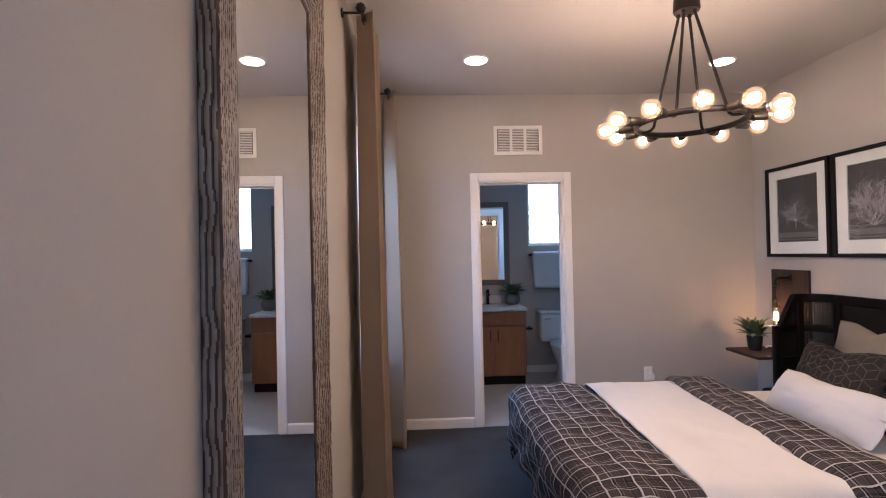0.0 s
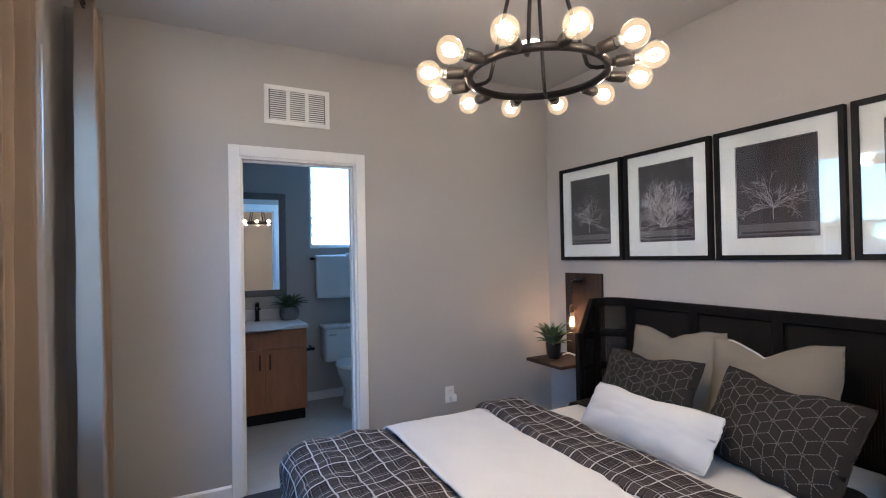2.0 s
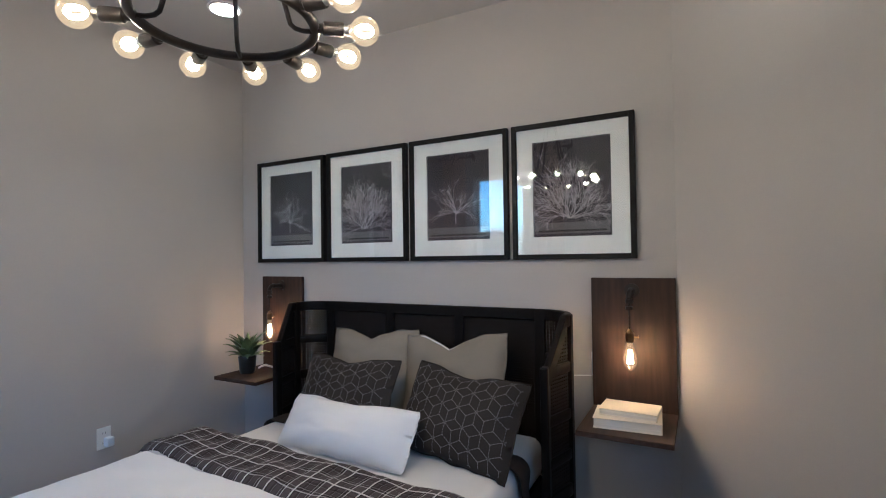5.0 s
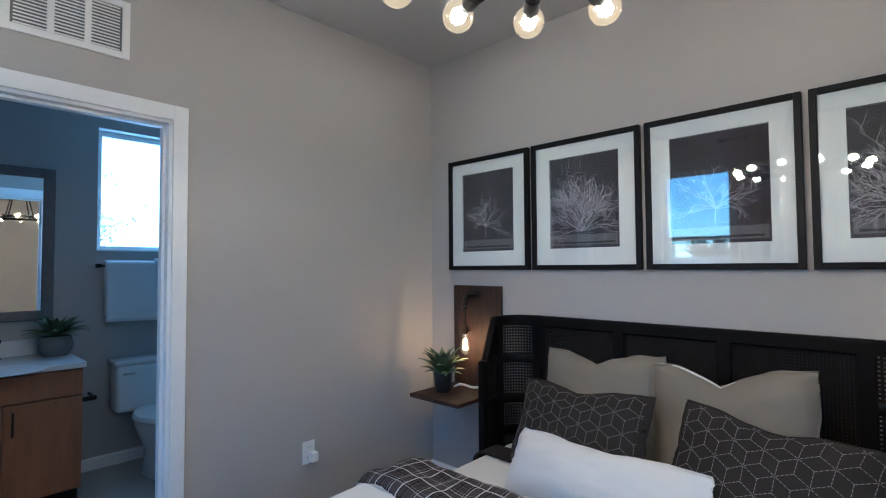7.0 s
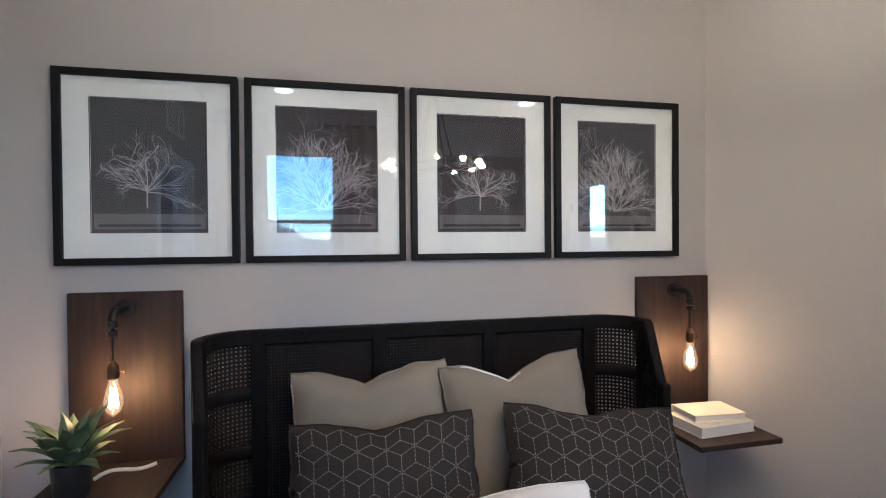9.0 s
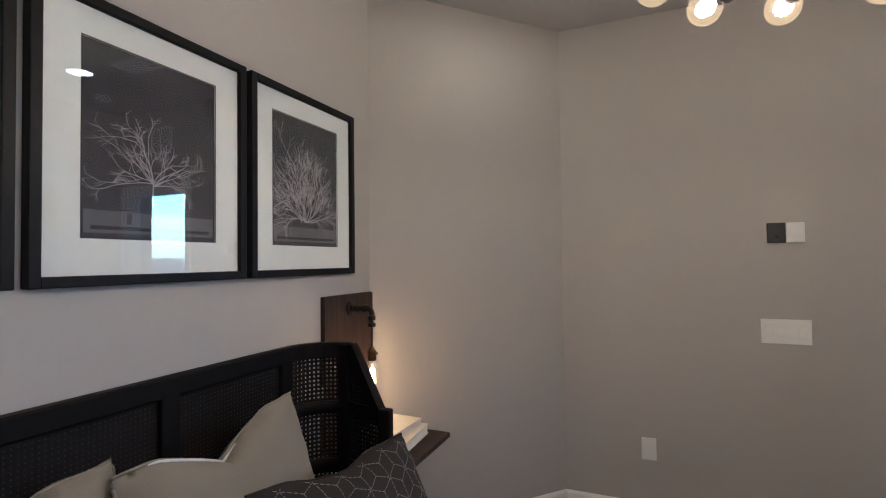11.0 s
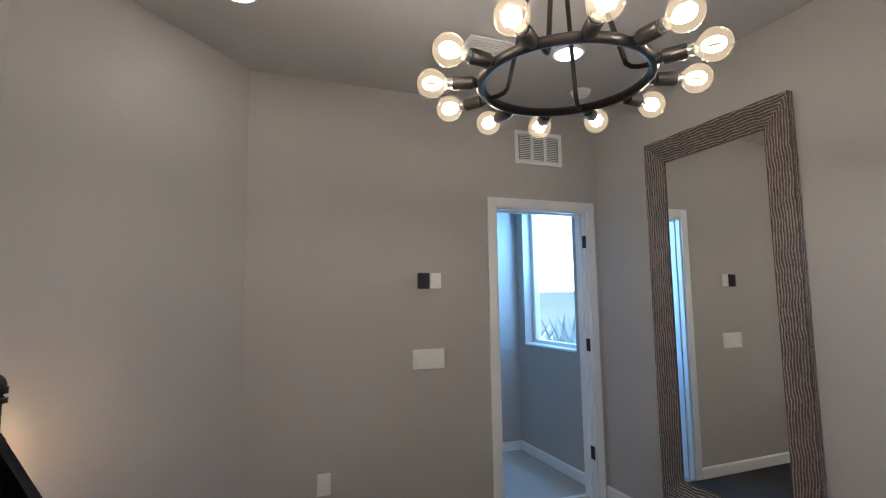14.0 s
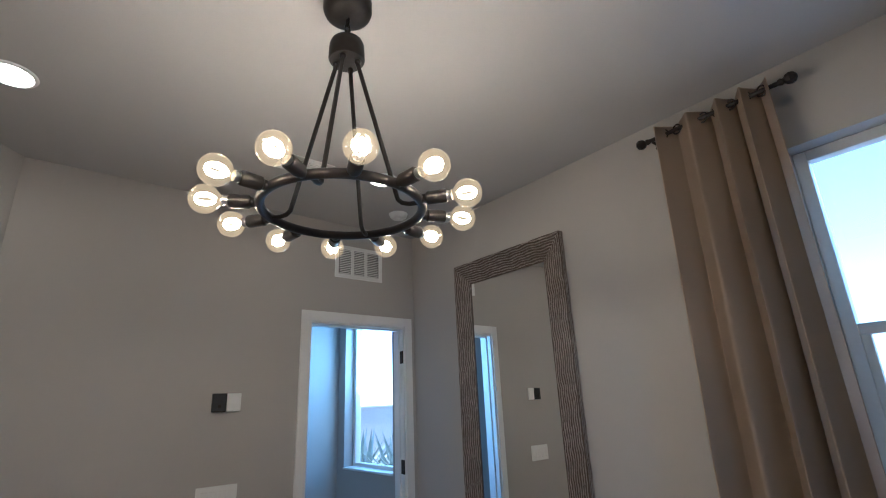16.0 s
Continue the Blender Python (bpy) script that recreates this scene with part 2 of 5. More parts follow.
# ---- structure ----
# bedroom floor with its cut corner, thresholds at both doors
def slab(points, z0, z1):
    bm = bmesh.new()
    low = [bm.verts.new((x, y, z0)) for x, y in points]
    top = [bm.verts.new((x, y, z1)) for x, y in points]
    bm.faces.new(low[::-1])
    bm.faces.new(top)
    for i in range(len(points)):
        j = (i + 1) % len(points)
        bm.faces.new((low[i], low[j], top[j], top[i]))
    return bm


ROOM = [(W_X, S_Y), B_PT, A_PT, (E_X, N_Y), (W_X, N_Y)]
structure("floor_bedroom", slab(ROOM, -0.1, 0.0), CARPET, "dark grey blue cut-pile bedroom carpet", "floor")
structure("ceiling_bedroom", slab([(W_X - WT, S_Y - WT), (E_X + WT, S_Y - WT), (E_X + WT, N_Y + WT), (W_X - WT, N_Y + WT)], TOP, TOP + 0.12), CEIL, "flat painted bedroom ceiling", "ceiling")

BD0, BD1, DOOR_H = 0.528, 1.256, 2.034       # bathroom doorway
ED0, ED1 = -0.216, 0.542                     # hall doorway
WIN = (3.10, 3.84, 0.72, 2.38)               # bedroom window: y, y, z, z
BATH_N, BATH_W, BATH_E = 6.03, -0.45, 2.45
BWIN = (1.335, 2.02, 1.505, 2.375)             # bathroom window: x, x, z, z
HALL_S, HALL_E = -0.66, 2.2
HWIN = (-0.535, 0.235, 0.975, 2.24)            # hall window: y, y, z, z
OUT = 0.16

structure("wall_north", boxes((W_X - OUT, N_Y, 0, BD0, N_Y + WT, TOP), (BD1, N_Y, 0, E_X + WT, N_Y + WT, TOP), (BD0, N_Y, DOOR_H, BD1, N_Y + WT, TOP)), WALL, "greige painted wall with the bathroom doorway", "wall")
structure("wall_east", boxes((E_X, A_PT[1] - 0.1, 0, E_X + WT, N_Y, TOP)), WALL, "greige painted wall behind the bed", "wall")
dx, dy = A_PT[0] - B_PT[0], A_PT[1] - B_PT[1]
ln = math.hypot(dx, dy)
nx, ny = dy / ln * WT, -dx / ln * WT
structure("wall_angled", slab([B_PT, (B_PT[0] + nx, B_PT[1] + ny), (A_PT[0] + nx, A_PT[1] + ny), A_PT][::-1], 0, TOP), WALL, "greige painted wall cutting the corner", "wall")
structure("wall_south", boxes((W_X, S_Y - WT, 0, ED0, S_Y, TOP), (ED1, S_Y - WT, 0, B_PT[0], S_Y, TOP), (ED0, S_Y - WT, DOOR_H, ED1, S_Y, TOP)), WALL, "greige painted wall with the hall doorway", "wall")


def wall_hole_y(x0, x1, ya, yb, win, top):
    """A wall along y with one window."""
    y0, y1, z0, z1 = win
    return boxes((x0, ya, 0, x1, y0, top), (x0, y1, 0, x1, yb, top), (x0, y0, 0, x1, y1, z0), (x0, y0, z1, x1, y1, top))


structure("wall_west", wall_hole_y(W_X - OUT, W_X, S_Y - WT, N_Y, WIN, TOP), WALL, "greige painted outside wall with one tall window", "wall")
# bathroom
structure("floor_bathroom", boxes((BATH_W, N_Y, -0.1, BATH_E, BATH_N, -0.002)), TILE, "beige tiled bathroom floor", "floor")
structure("ceiling_bathroom", boxes((BATH_W, N_Y + WT, 2.6, BATH_E, BATH_N, 2.72)), CEIL, "painted bathroom ceiling", "ceiling")
structure("wall_bath_north", boxes((BATH_W, BATH_N, 0, BWIN[0], BATH_N + OUT, TOP), (BWIN[1], BATH_N, 0, BATH_E, BATH_N + OUT, TOP), (BWIN[0], BATH_N, 0, BWIN[1], BATH_N + OUT, BWIN[2]), (BWIN[0], BATH_N, BWIN[3], BWIN[1], BATH_N + OUT, TOP)), WALL, "greige painted bathroom wall with a small window", "wall")
structure("wall_bath_west", boxes((BATH_W - OUT, N_Y + WT, 0, BATH_W, BATH_N + OUT, TOP)), WALL, "greige painted bathroom wall", "wall")
structure("wall_bath_east", boxes((BATH_E, N_Y + WT, 0, BATH_E + WT, BATH_N + OUT, TOP)), WALL, "greige painted bathroom wall", "wall")
# hall
structure("floor_hall", boxes((W_X, HALL_S, -0.1, HALL_E, S_Y, -0.003)), TILE, "pale wood-look hall floor", "floor")
structure("ceiling_hall", boxes((W_X - OUT, HALL_S - WT, TOP, HALL_E + WT, S_Y - WT, TOP + 0.12)), CEIL, "painted hall ceiling", "ceiling")
structure("wall_hall_west", wall_hole_y(W_X - OUT, W_X, HALL_S - WT, S_Y - WT, HWIN, TOP), WALL, "greige painted hall wall with a window", "wall")
structure("wall_hall_south", boxes((W_X, HALL_S - WT, 0, HALL_E + WT, HALL_S, TOP)), WALL, "greige painted end wall of the hall", "wall")
structure("wall_hall_east", boxes((HALL_E, HALL_S, 0, HALL_E + WT, S_Y - WT, TOP)), WALL, "greige painted hall wall", "wall")


# baseboards
def base_run(p, q, h=0.083, d=0.014):
    """A baseboard from p to q, with the room on its left."""
    p, q = Vector((*p, 0)), Vector((*q, 0))
    t = (q - p).normalized()
    n = Vector((-t.y, t.x, 0))
    bm = bmesh.new()
    prof = [(0, 0), (d, 0), (d, h * 0.86), (d * 0.45, h), (0, h)]
    a = [bm.verts.new(p + n * u + Vector((0, 0, z))) for u, z in prof]
    b = [bm.verts.new(q + n * u + Vector((0, 0, z))) for u, z in prof]
    for i in range(len(prof)):
        j = (i + 1) % len(prof)
        bm.faces.new((a[i], a[j], b[j], b[i]))
    bm.faces.new(a)
    bm.faces.new(b[::-1])
    return bm


CW = 0.062  # casing width
RUNS = [((ED1 + CW, S_Y), B_PT), (B_PT, A_PT), (A_PT, (E_X, N_Y)), ((E_X, N_Y), (BD1 + CW, N_Y)), ((BD0 - CW, N_Y), (W_X, N_Y)), ((W_X, N_Y), (W_X, S_Y)),
        ((W_X, HALL_S), (HALL_E, HALL_S)), ((W_X, S_Y - WT), (W_X, HALL_S)), ((HALL_E, S_Y - WT), (ED1 + CW, S_Y - WT)),
        ((BATH_E, BATH_N), (1.18, BATH_N)), ((BATH_E, N_Y + WT), (BATH_E, BATH_N)), ((BATH_W, BATH_N), (BATH_W, N_Y + WT))]
for p, q in RUNS:
    structure("baseboard", base_run(p, q), TRIM, "white painted baseboard", "baseboard")


def door_frame(name, x0, x1, y0, y1, label):
    """Jambs, stop and casings of a doorway through a wall between y0 and y1."""
    ob = tagged(new(name), label, "doorway", kind="structure")
    j = 0.018
    part("jamb", boxes((x0, y0, 0, x0 + j, y1, DOOR_H), (x1 - j, y0, 0, x1, y1, DOOR_H), (x0 + j, y0, DOOR_H - j, x1 - j, y1, DOOR_H)), TRIM, ob)
    ym = (y0 + y1) / 2
    part("door_stop", boxes((x0 + j, ym - 0.018, 0, x0 + j + 0.011, ym + 0.018, DOOR_H - j), (x1 - j - 0.011, ym - 0.018, 0, x1 - j, ym + 0.018, DOOR_H - j), (x0 + j + 0.011, ym - 0.018, DOOR_H - j - 0.011, x1 - j - 0.011, ym + 0.018, DOOR_H - j)), TRIM, ob)
    for ya, yb in ((y0 - 0.014, y0), (y1, y1 + 0.014)):
        part("casing", boxes((x0 - CW + 0.004, ya, 0, x0 + 0.004, yb, DOOR_H + CW), (x1 - 0.004, ya, 0, x1 + CW - 0.004, yb, DOOR_H + CW), (x0 + 0.004, ya, DOOR_H - 0.004, x1 - 0.004, yb, DOOR_H + CW), r=0.003), TRIM, ob)
    return ob


door_frame("door_1", BD0, BD1, N_Y, N_Y + WT, "white cased doorway into the bathroom")
hall_door = door_frame("door_2", ED0, ED1, S_Y - WT, S_Y, "white cased doorway to the hall with bare hinges")

for z in (0.315, 1.065, 1.81):
    hinge = part("hinge", boxes((ED0 + 0.018, S_Y - 0.036, z - 0.045, ED0 + 0.0205, S_Y - 0.002, z + 0.045)), BLACK_METAL, hall_door, "dark bronze hinge leaf")
    part("knuckle", add_rod(bmesh.new(), (ED0 + 0.024, S_Y + 0.004, z - 0.045), (ED0 + 0.024, S_Y + 0.004, z + 0.045), 0.006), BLACK_METAL, hinge)
part("strike_plate", boxes((ED1 - 0.0205, S_Y - 0.075, 0.93, ED1 - 0.018, S_Y - 0.04, 0.99)), BLACK_METAL, hall_door, "dark bronze strike plate")
structure("threshold", boxes((ED0 + 0.018, S_Y - WT, -0.003, ED1 - 0.018, S_Y - WT + 0.03, 0.004)), TRIM, "pale strip under the hall doorway", "threshold")


# ---- windows ----
def window_y(name, x_in, x_out, win, label, rail=None):
    """A vinyl window in a wall that runs along y; rail: height of the meeting rail."""
    y0, y1, z0, z1 = win
    ob = tagged(new(name), label, "window", kind="structure")
    xf0, xf1 = x_out + 0.02, x_out + 0.075
    f = 0.045
    part("window_frame", boxes((xf0, y0, z0, xf1, y0 + f, z1), (xf0, y1 - f, z0, xf1, y1, z1), (xf0, y0 + f, z0, xf1, y1 - f, z0 + f), (xf0, y0 + f, z1 - f, xf1, y1 - f, z1), r=0.004), TRIM, ob)
    part("window_sill", boxes((xf1, y0 + 0.002, z0 - 0.001, x_in + 0.012, y1 - 0.002, z0 + 0.016), r=0.003), TRIM, ob)
    spans = [(z0 + f, z1 - f)] if rail is None else [(z0 + f, rail - 0.02), (rail + 0.02, z1 - f)]
    if rail is not None:
        part("meeting_rail", boxes((xf0 + 0.004, y0 + f, rail - 0.02, xf1 - 0.004, y1 - f, rail + 0.02), r=0.003), TRIM, ob)
        part("sash_frame", boxes((xf0 + 0.012, y0 + f, z0 + f, xf1 - 0.008, y0 + f + 0.028, rail - 0.02), (xf0 + 0.012, y1 - f - 0.028, z0 + f, xf1 - 0.008, y1 - f, rail - 0.02), r=0.002), TRIM, ob)
    for a, c in spans:
        pane = part("pane", boxes((x_out + 0.045, y0 + f, a, x_out + 0.049, y1 - f, c)), PANE, ob)
        pane.visible_shadow = False
    return ob


window_y("window_1", W_X, W_X - OUT, WIN, "white vinyl single-hung bedroom window", rail=1.66)
window_y("window_3", W_X, W_X - OUT, HWIN, "white vinyl fixed window in the hall")
bath_window = tagged(new("window_2"), "white vinyl fixed window above the towel bar", "window", kind="structure")
x0, x1, z0, z1 = BWIN
yo = BATH_N + OUT
part("window_frame", boxes((x0, yo - 0.075, z0, x0 + 0.04, yo - 0.02, z1), (x1 - 0.04, yo - 0.075, z0, x1, yo - 0.02, z1), (x0 + 0.04, yo - 0.075, z0, x1 - 0.04, yo - 0.02, z0 + 0.04), (x0 + 0.04, yo - 0.075, z1 - 0.04, x1 - 0.04, yo - 0.02, z1), r=0.004), TRIM, bath_window)
part("window_sill", boxes((x0 + 0.002, BATH_N - 0.006, z0 - 0.001, x1 - 0.002, yo - 0.075, z0 + 0.014), r=0.003), TRIM, bath_window)
pane = part("pane", boxes((x0 + 0.04, yo - 0.049, z0 + 0.04, x1 - 0.04, yo - 0.045, z1 - 0.04)), PANE, bath_window)
pane.visible_shadow = False

# ---- ceiling lights and fixtures ----
can0 = None
for x, y in CANS:
    m = pose(x, y, TOP)
    if can0 is None:
        can0 = thing("recessed_light", (x, y, TOP), "round white recessed ceiling light, switched on", "ceiling light", "recessed lights in the bedroom ceiling")
        part("trim_ring", lathe([(0.074, -0.001), (0.075, -0.008), (0.086, -0.006), (0.089, -0.001), (0.089, 0.0), (0.074, 0.0), (0.074, -0.001)], 36), TRIM, can0, smooth=True)
        part("lens", lathe([(0.0, -0.0065), (0.050, -0.006), (0.074, -0.004)], 36), CAN_LENS, can0, "glowing warm white lens", smooth=True)
    else:
        copy_thing(can0, m)

reg = thing("ceiling_register", (0.92, 1.24, TOP), "small white ceiling air register near the chandelier", "air vent")
part("frame", boxes((-0.14, -0.09, -0.008, 0.14, -0.065, 0), (-0.14, 0.065, -0.008, 0.14, 0.09, 0), (-0.14, -0.065, -0.008, -0.115, 0.065, 0), (0.115, -0.065, -0.008, 0.14, 0.065, 0), r=0.002), TRIM, reg)
# Dark sheet on the ceiling, its colour standing in for the unlit duct.
part("backing", boxes((-0.115, -0.065, -0.001, 0.115, 0.065, -0.0002)), DARK_PLASTIC, reg)
for k in range(7):
    part("slat", boxes((-0.115, -0.058 + k * 0.018, -0.007, 0.115, -0.050 + k * 0.018, -0.002)), TRIM, reg)
smoke = thing("smoke_detector", (0.09, 0.93, TOP), "round white smoke detector on the ceiling", "smoke detector")
part("body", lathe([(0.0, -0.036), (0.045, -0.034), (0.058, -0.022), (0.062, -0.008), (0.066, 0.0)], 28), PLASTIC, smoke, smooth=True)
part("button", lathe([(0.0, -0.039), (0.010, -0.0385), (0.011, -0.035)], 14), PLASTIC, smoke, smooth=True)


# Grey that paints the shade inside the vents onto a flat backing.
VENT_DARK = material("vent_shade", (0.16, 0.16, 0.16), 0.9, spread=0.1, grain=30, bump=0)


def return_vent(loc, w, h, face, label):
    """A white return-air grille in three louvred panels; face: +1 looks along +y, -1 along -y."""
    ob = thing("wall_vent", loc, label, "air vent", turn=0 if face < 0 else 180)
    e = 0.028
    part("backing", boxes((-w / 2 + e, -0.0015, e, w / 2 - e, -0.0005, h - e)), VENT_DARK, ob, "flat grey sheet coloured as the shade behind the louvres")
    part("frame", boxes((-w / 2, -0.009, 0, -w / 2 + e, 0, h), (w / 2 - e, -0.009, 0, w / 2, 0, h), (-w / 2 + e, -0.009, 0, w / 2 - e, 0, e), (-w / 2 + e, -0.009, h - e, w / 2 - e, 0, h), r=0.002), TRIM, ob)
    cell = (w - 2 * e) / 3
    for k in (1, 2):
        xm = -w / 2 + e + k * cell
        part("mullion", boxes((xm - 0.011, -0.0085, e, xm + 0.011, -0.001, h - e)), TRIM, ob)
    n = 14
    pitch = (h - 2 * e) / n
    shared = None
    for k in range(3):
        for i in range(n):
            xa = -w / 2 + e + k * cell + 0.008
            if shared is None:
                bm = bmesh.new()
                add_box(bm, 0, -0.007, 0, cell - 0.016, -0.0055, pitch * 0.50)
                for v in bm.verts:
                    v.co.y += 0.0045 * v.co.z / pitch
                s = part("slat", bm, TRIM, ob)
                shared = s.data
            else:
                s = new("slat", shared)
                s.parent = ob
            s.location = (xa, 0, e + i * pitch + 0.002)
    return ob


return_vent((0.879, N_Y, 2.245), 0.405, 0.243, -1, "white louvred return vent above the bathroom door")
return_vent((0.178, S_Y, 2.35), 0.386, 0.24, 1, "white louvred return vent above the hall door")


def plate(name, loc, w, h, face, label, category):
    ob = thing(name, loc, label, category, turn=0 if face < 0 else 180)
    part("cover_plate", boxes((-w / 2, -0.006, -h / 2, w / 2, 0, h / 2), r=0.0025), PLASTIC, ob)
    return ob


o1 = plate("wall_outlet", (1.935, N_Y, 0.395), 0.072, 0.118, -1, "white duplex outlet with a plug-in adapter", "outlet")
for z in (-0.027, 0.027):
    part("socket", boxes((-0.017, -0.0075, z - 0.014, 0.017, -0.006, z + 0.014), r=0.0007), PLASTIC, o1)
    part("slot", boxes((-0.008, -0.0085, z - 0.004, -0.006, -0.0075, z + 0.006), (0.006, -0.0085, z - 0.004, 0.008, -0.0075, z + 0.006)), DARK_PLASTIC, o1)
part("adapter", boxes((-0.005, -0.05, -0.045, 0.034, -0.0085, 0.005), r=0.006), PLASTIC, o1, "white plug-in adapter")
o2 = plate("wall_outlet", (1.665, S_Y, 0.375), 0.074, 0.12, 1, "white rocker outlet plate low on the wall", "outlet")
part("insert", boxes((-0.017, -0.0085, -0.034, 0.017, -0.006, 0.034), r=0.001), PLASTIC, o2)
sw = plate("light_switch", (1.029, S_Y, 1.037), 0.212, 0.122, 1, "white four-gang light switch plate", "switch")
for k in range(4):
    r = part("rocker", boxes((-0.0165, -0.0095, -0.034, 0.0165, -0.006, 0.034), r=0.0015), PLASTIC, sw)
    r.location = (-0.069 + k * 0.046, 0, 0)
    part("dimmer_tab", boxes((-0.012, -0.0125, -0.030, 0.012, -0.0095, -0.022), r=0.001), PLASTIC, r)
th = thing("thermostat", (1.020, S_Y, 1.526), "black and white wall control pair above the switches", "thermostat", turn=180)
part("control", boxes((-0.079, -0.016, -0.05, -0.001, 0, 0.05), r=0.004), DARK_PLASTIC, th, "glossy black control panel")
white_half = part("control", boxes((0.001, -0.012, -0.05, 0.079, 0, 0.05), r=0.004), PLASTIC, th, "white control with an oval dial")
part("dial", add_rod(bmesh.new(), (0.045, -0.0135, 0.01), (0.045, -0.012, 0.01), 0.022, n=20), TRIM, white_half)
part("knob", add_rod(bmesh.new(), (-0.04, -0.0185, -0.02), (-0.04, -0.016, -0.02), 0.009, n=16), BLACK_METAL, th)

# ---- chandelier ----
ch = thing("chandelier", (CH[0], CH[1], TOP), "dark bronze ring chandelier with twelve glowing globe bulbs", "chandelier")
RZ = RING_Z - TOP
part("canopy", lathe([(0, 0), (0.077, 0), (0.079, -0.008), (0.079, -0.044), (0.074, -0.058), (0.058, -0.069), (0.030, -0.074), (0, -0.075)], 32), BLACK_METAL, ch, smooth=True)
for k in range(3):
    pts = []
    for a in range(16):
        c, s = 0.008 * math.cos(a * math.pi / 8), 0.017 * math.sin(a * math.pi / 8)
        pts.append((c, 0, s) if k % 2 else (0, c, s))
    part("chain_link", tube([Vector(q) + Vector((0, 0, -0.089 - k * 0.0265)) for q in pts], 0.0032, 6, closed=True), BLACK_METAL, ch, smooth=True)
part("hub", lathe([(0, -0.157), (0.022, -0.158), (0.040, -0.163), (0.050, -0.172), (0.055, -0.186), (0.057, -0.236), (0.053, -0.243), (0, -0.243)], 28), BLACK_METAL, ch, smooth=True)
RR = 0.225
part("ring", tube([(RR * math.cos(a * math.pi / 32), RR * math.sin(a * math.pi / 32), RZ) for a in range(64)], 0.0135, 12, closed=True), BLACK_METAL, ch, smooth=True)
for k in range(4):
    a = radians(42 + 90 * k)
    u = Vector((math.cos(a), math.sin(a), 0))
    pts = [u * 0.036 + Vector((0, 0, -0.243)), u * 0.037 + Vector((0, 0, -0.262))]
    for i in range(1, 9):
        f = i / 8
        pts.append(u * (0.037 + 0.118 * f) + Vector((0, 0, -0.262 + (RZ + 0.030 + 0.262) * f)))
    pts += [u * 0.160 + Vector((0, 0, RZ + 0.012)), u * 0.172 + Vector((0, 0, RZ + 0.001)), u * 0.190 + Vector((0, 0, RZ - 0.004)), u * RR + Vector((0, 0, RZ - 0.004))]
    part("rod", tube(pts, 0.0068, 8), BLACK_METAL, ch, smooth=True)
    bm = bmesh.new()
    bmesh.ops.create_uvsphere(bm, u_segments=10, v_segments=8, radius=0.011, matrix=Matrix.Translation(u * 0.036 + Vector((0, 0, -0.250))))
    part("rod_joint", bm, BLACK_METAL, ch, smooth=True)
socket_me = bulb_me = core_me = base_me = None
for k in range(12):
    m = Matrix.Rotation(radians(8 + 30 * k), 4, "Z") @ Matrix.Translation((RR + 0.008, 0, RZ)) @ Matrix.Rotation(radians(90), 4, "Y")
    if socket_me is None:
        s = part("lamp_socket", lathe([(0, 0), (0.013, 0), (0.014, 0.012), (0.0185, 0.016), (0.0195, 0.066), (0.017, 0.070), (0, 0.070)], 18), BLACK_METAL, ch, smooth=True)
        bs = part("screw_base", lathe([(0.0125, 0.066), (0.0135, 0.07), (0.0125, 0.074), (0.0135, 0.078), (0.0145, 0.084)], 16), STEEL, ch, "brass screw base", smooth=True)
        prof = [(0.0135, 0.080), (0.015, 0.088)]
        for i in range(15):
            a = radians(-62 + i * 152 / 14)
            prof.append((0.0395 * math.cos(a), 0.127 + 0.0395 * math.sin(a)))
        prof[-1] = (0.0, 0.1665)
        b = part("bulb", lathe(prof, 24), BULB_GLASS, ch, "clear globe bulb", smooth=True)
        bm = bmesh.new()
        for j in range(8):
            a = j * math.pi / 4
            loop = [(0.006, 0.100), (0.015, 0.112), (0.018, 0.126), (0.015, 0.140), (0.005, 0.150)]
            for (ra, za), (rb, zb) in zip(loop, loop[1:]):
                add_rod(bm, (ra * math.cos(a), ra * math.sin(a), za), (rb * math.cos(a), rb * math.sin(a), zb), 0.0018, n=6)
        core = part("filament", bm, FILAMENT, b, "glowing filament")
        socket_me, base_me, bulb_me, core_me = s.data, bs.data, b.data, core.data
    else:
        s, bs, b, core = new("lamp_socket", socket_me), new("screw_base", base_me), new("bulb", bulb_me), new("filament", core_me)
        s.parent = bs.parent = b.parent = ch
        core.parent = b
        tagged(bs, "brass screw base"), tagged(b, "clear globe bulb"), tagged(core, "glowing filament")
    b.visible_shadow = False
    s.matrix_basis = bs.matrix_basis = b.matrix_basis = m

# ---- pictures over the bed ----
INK = material("pale_ink", (0.46, 0.41, 0.44), 0.85, spread=0.25, grain=60, bump=0)
INK_BAR = material("dark_ink", (0.022, 0.018, 0.024), 0.85, spread=0.2, grain=20, bump=0)
INK_PLINTH = material("grey_ink", (0.13, 0.115, 0.125), 0.85, spread=0.25, grain=12, bump=0)
PW, PH = 0.612, 0.702


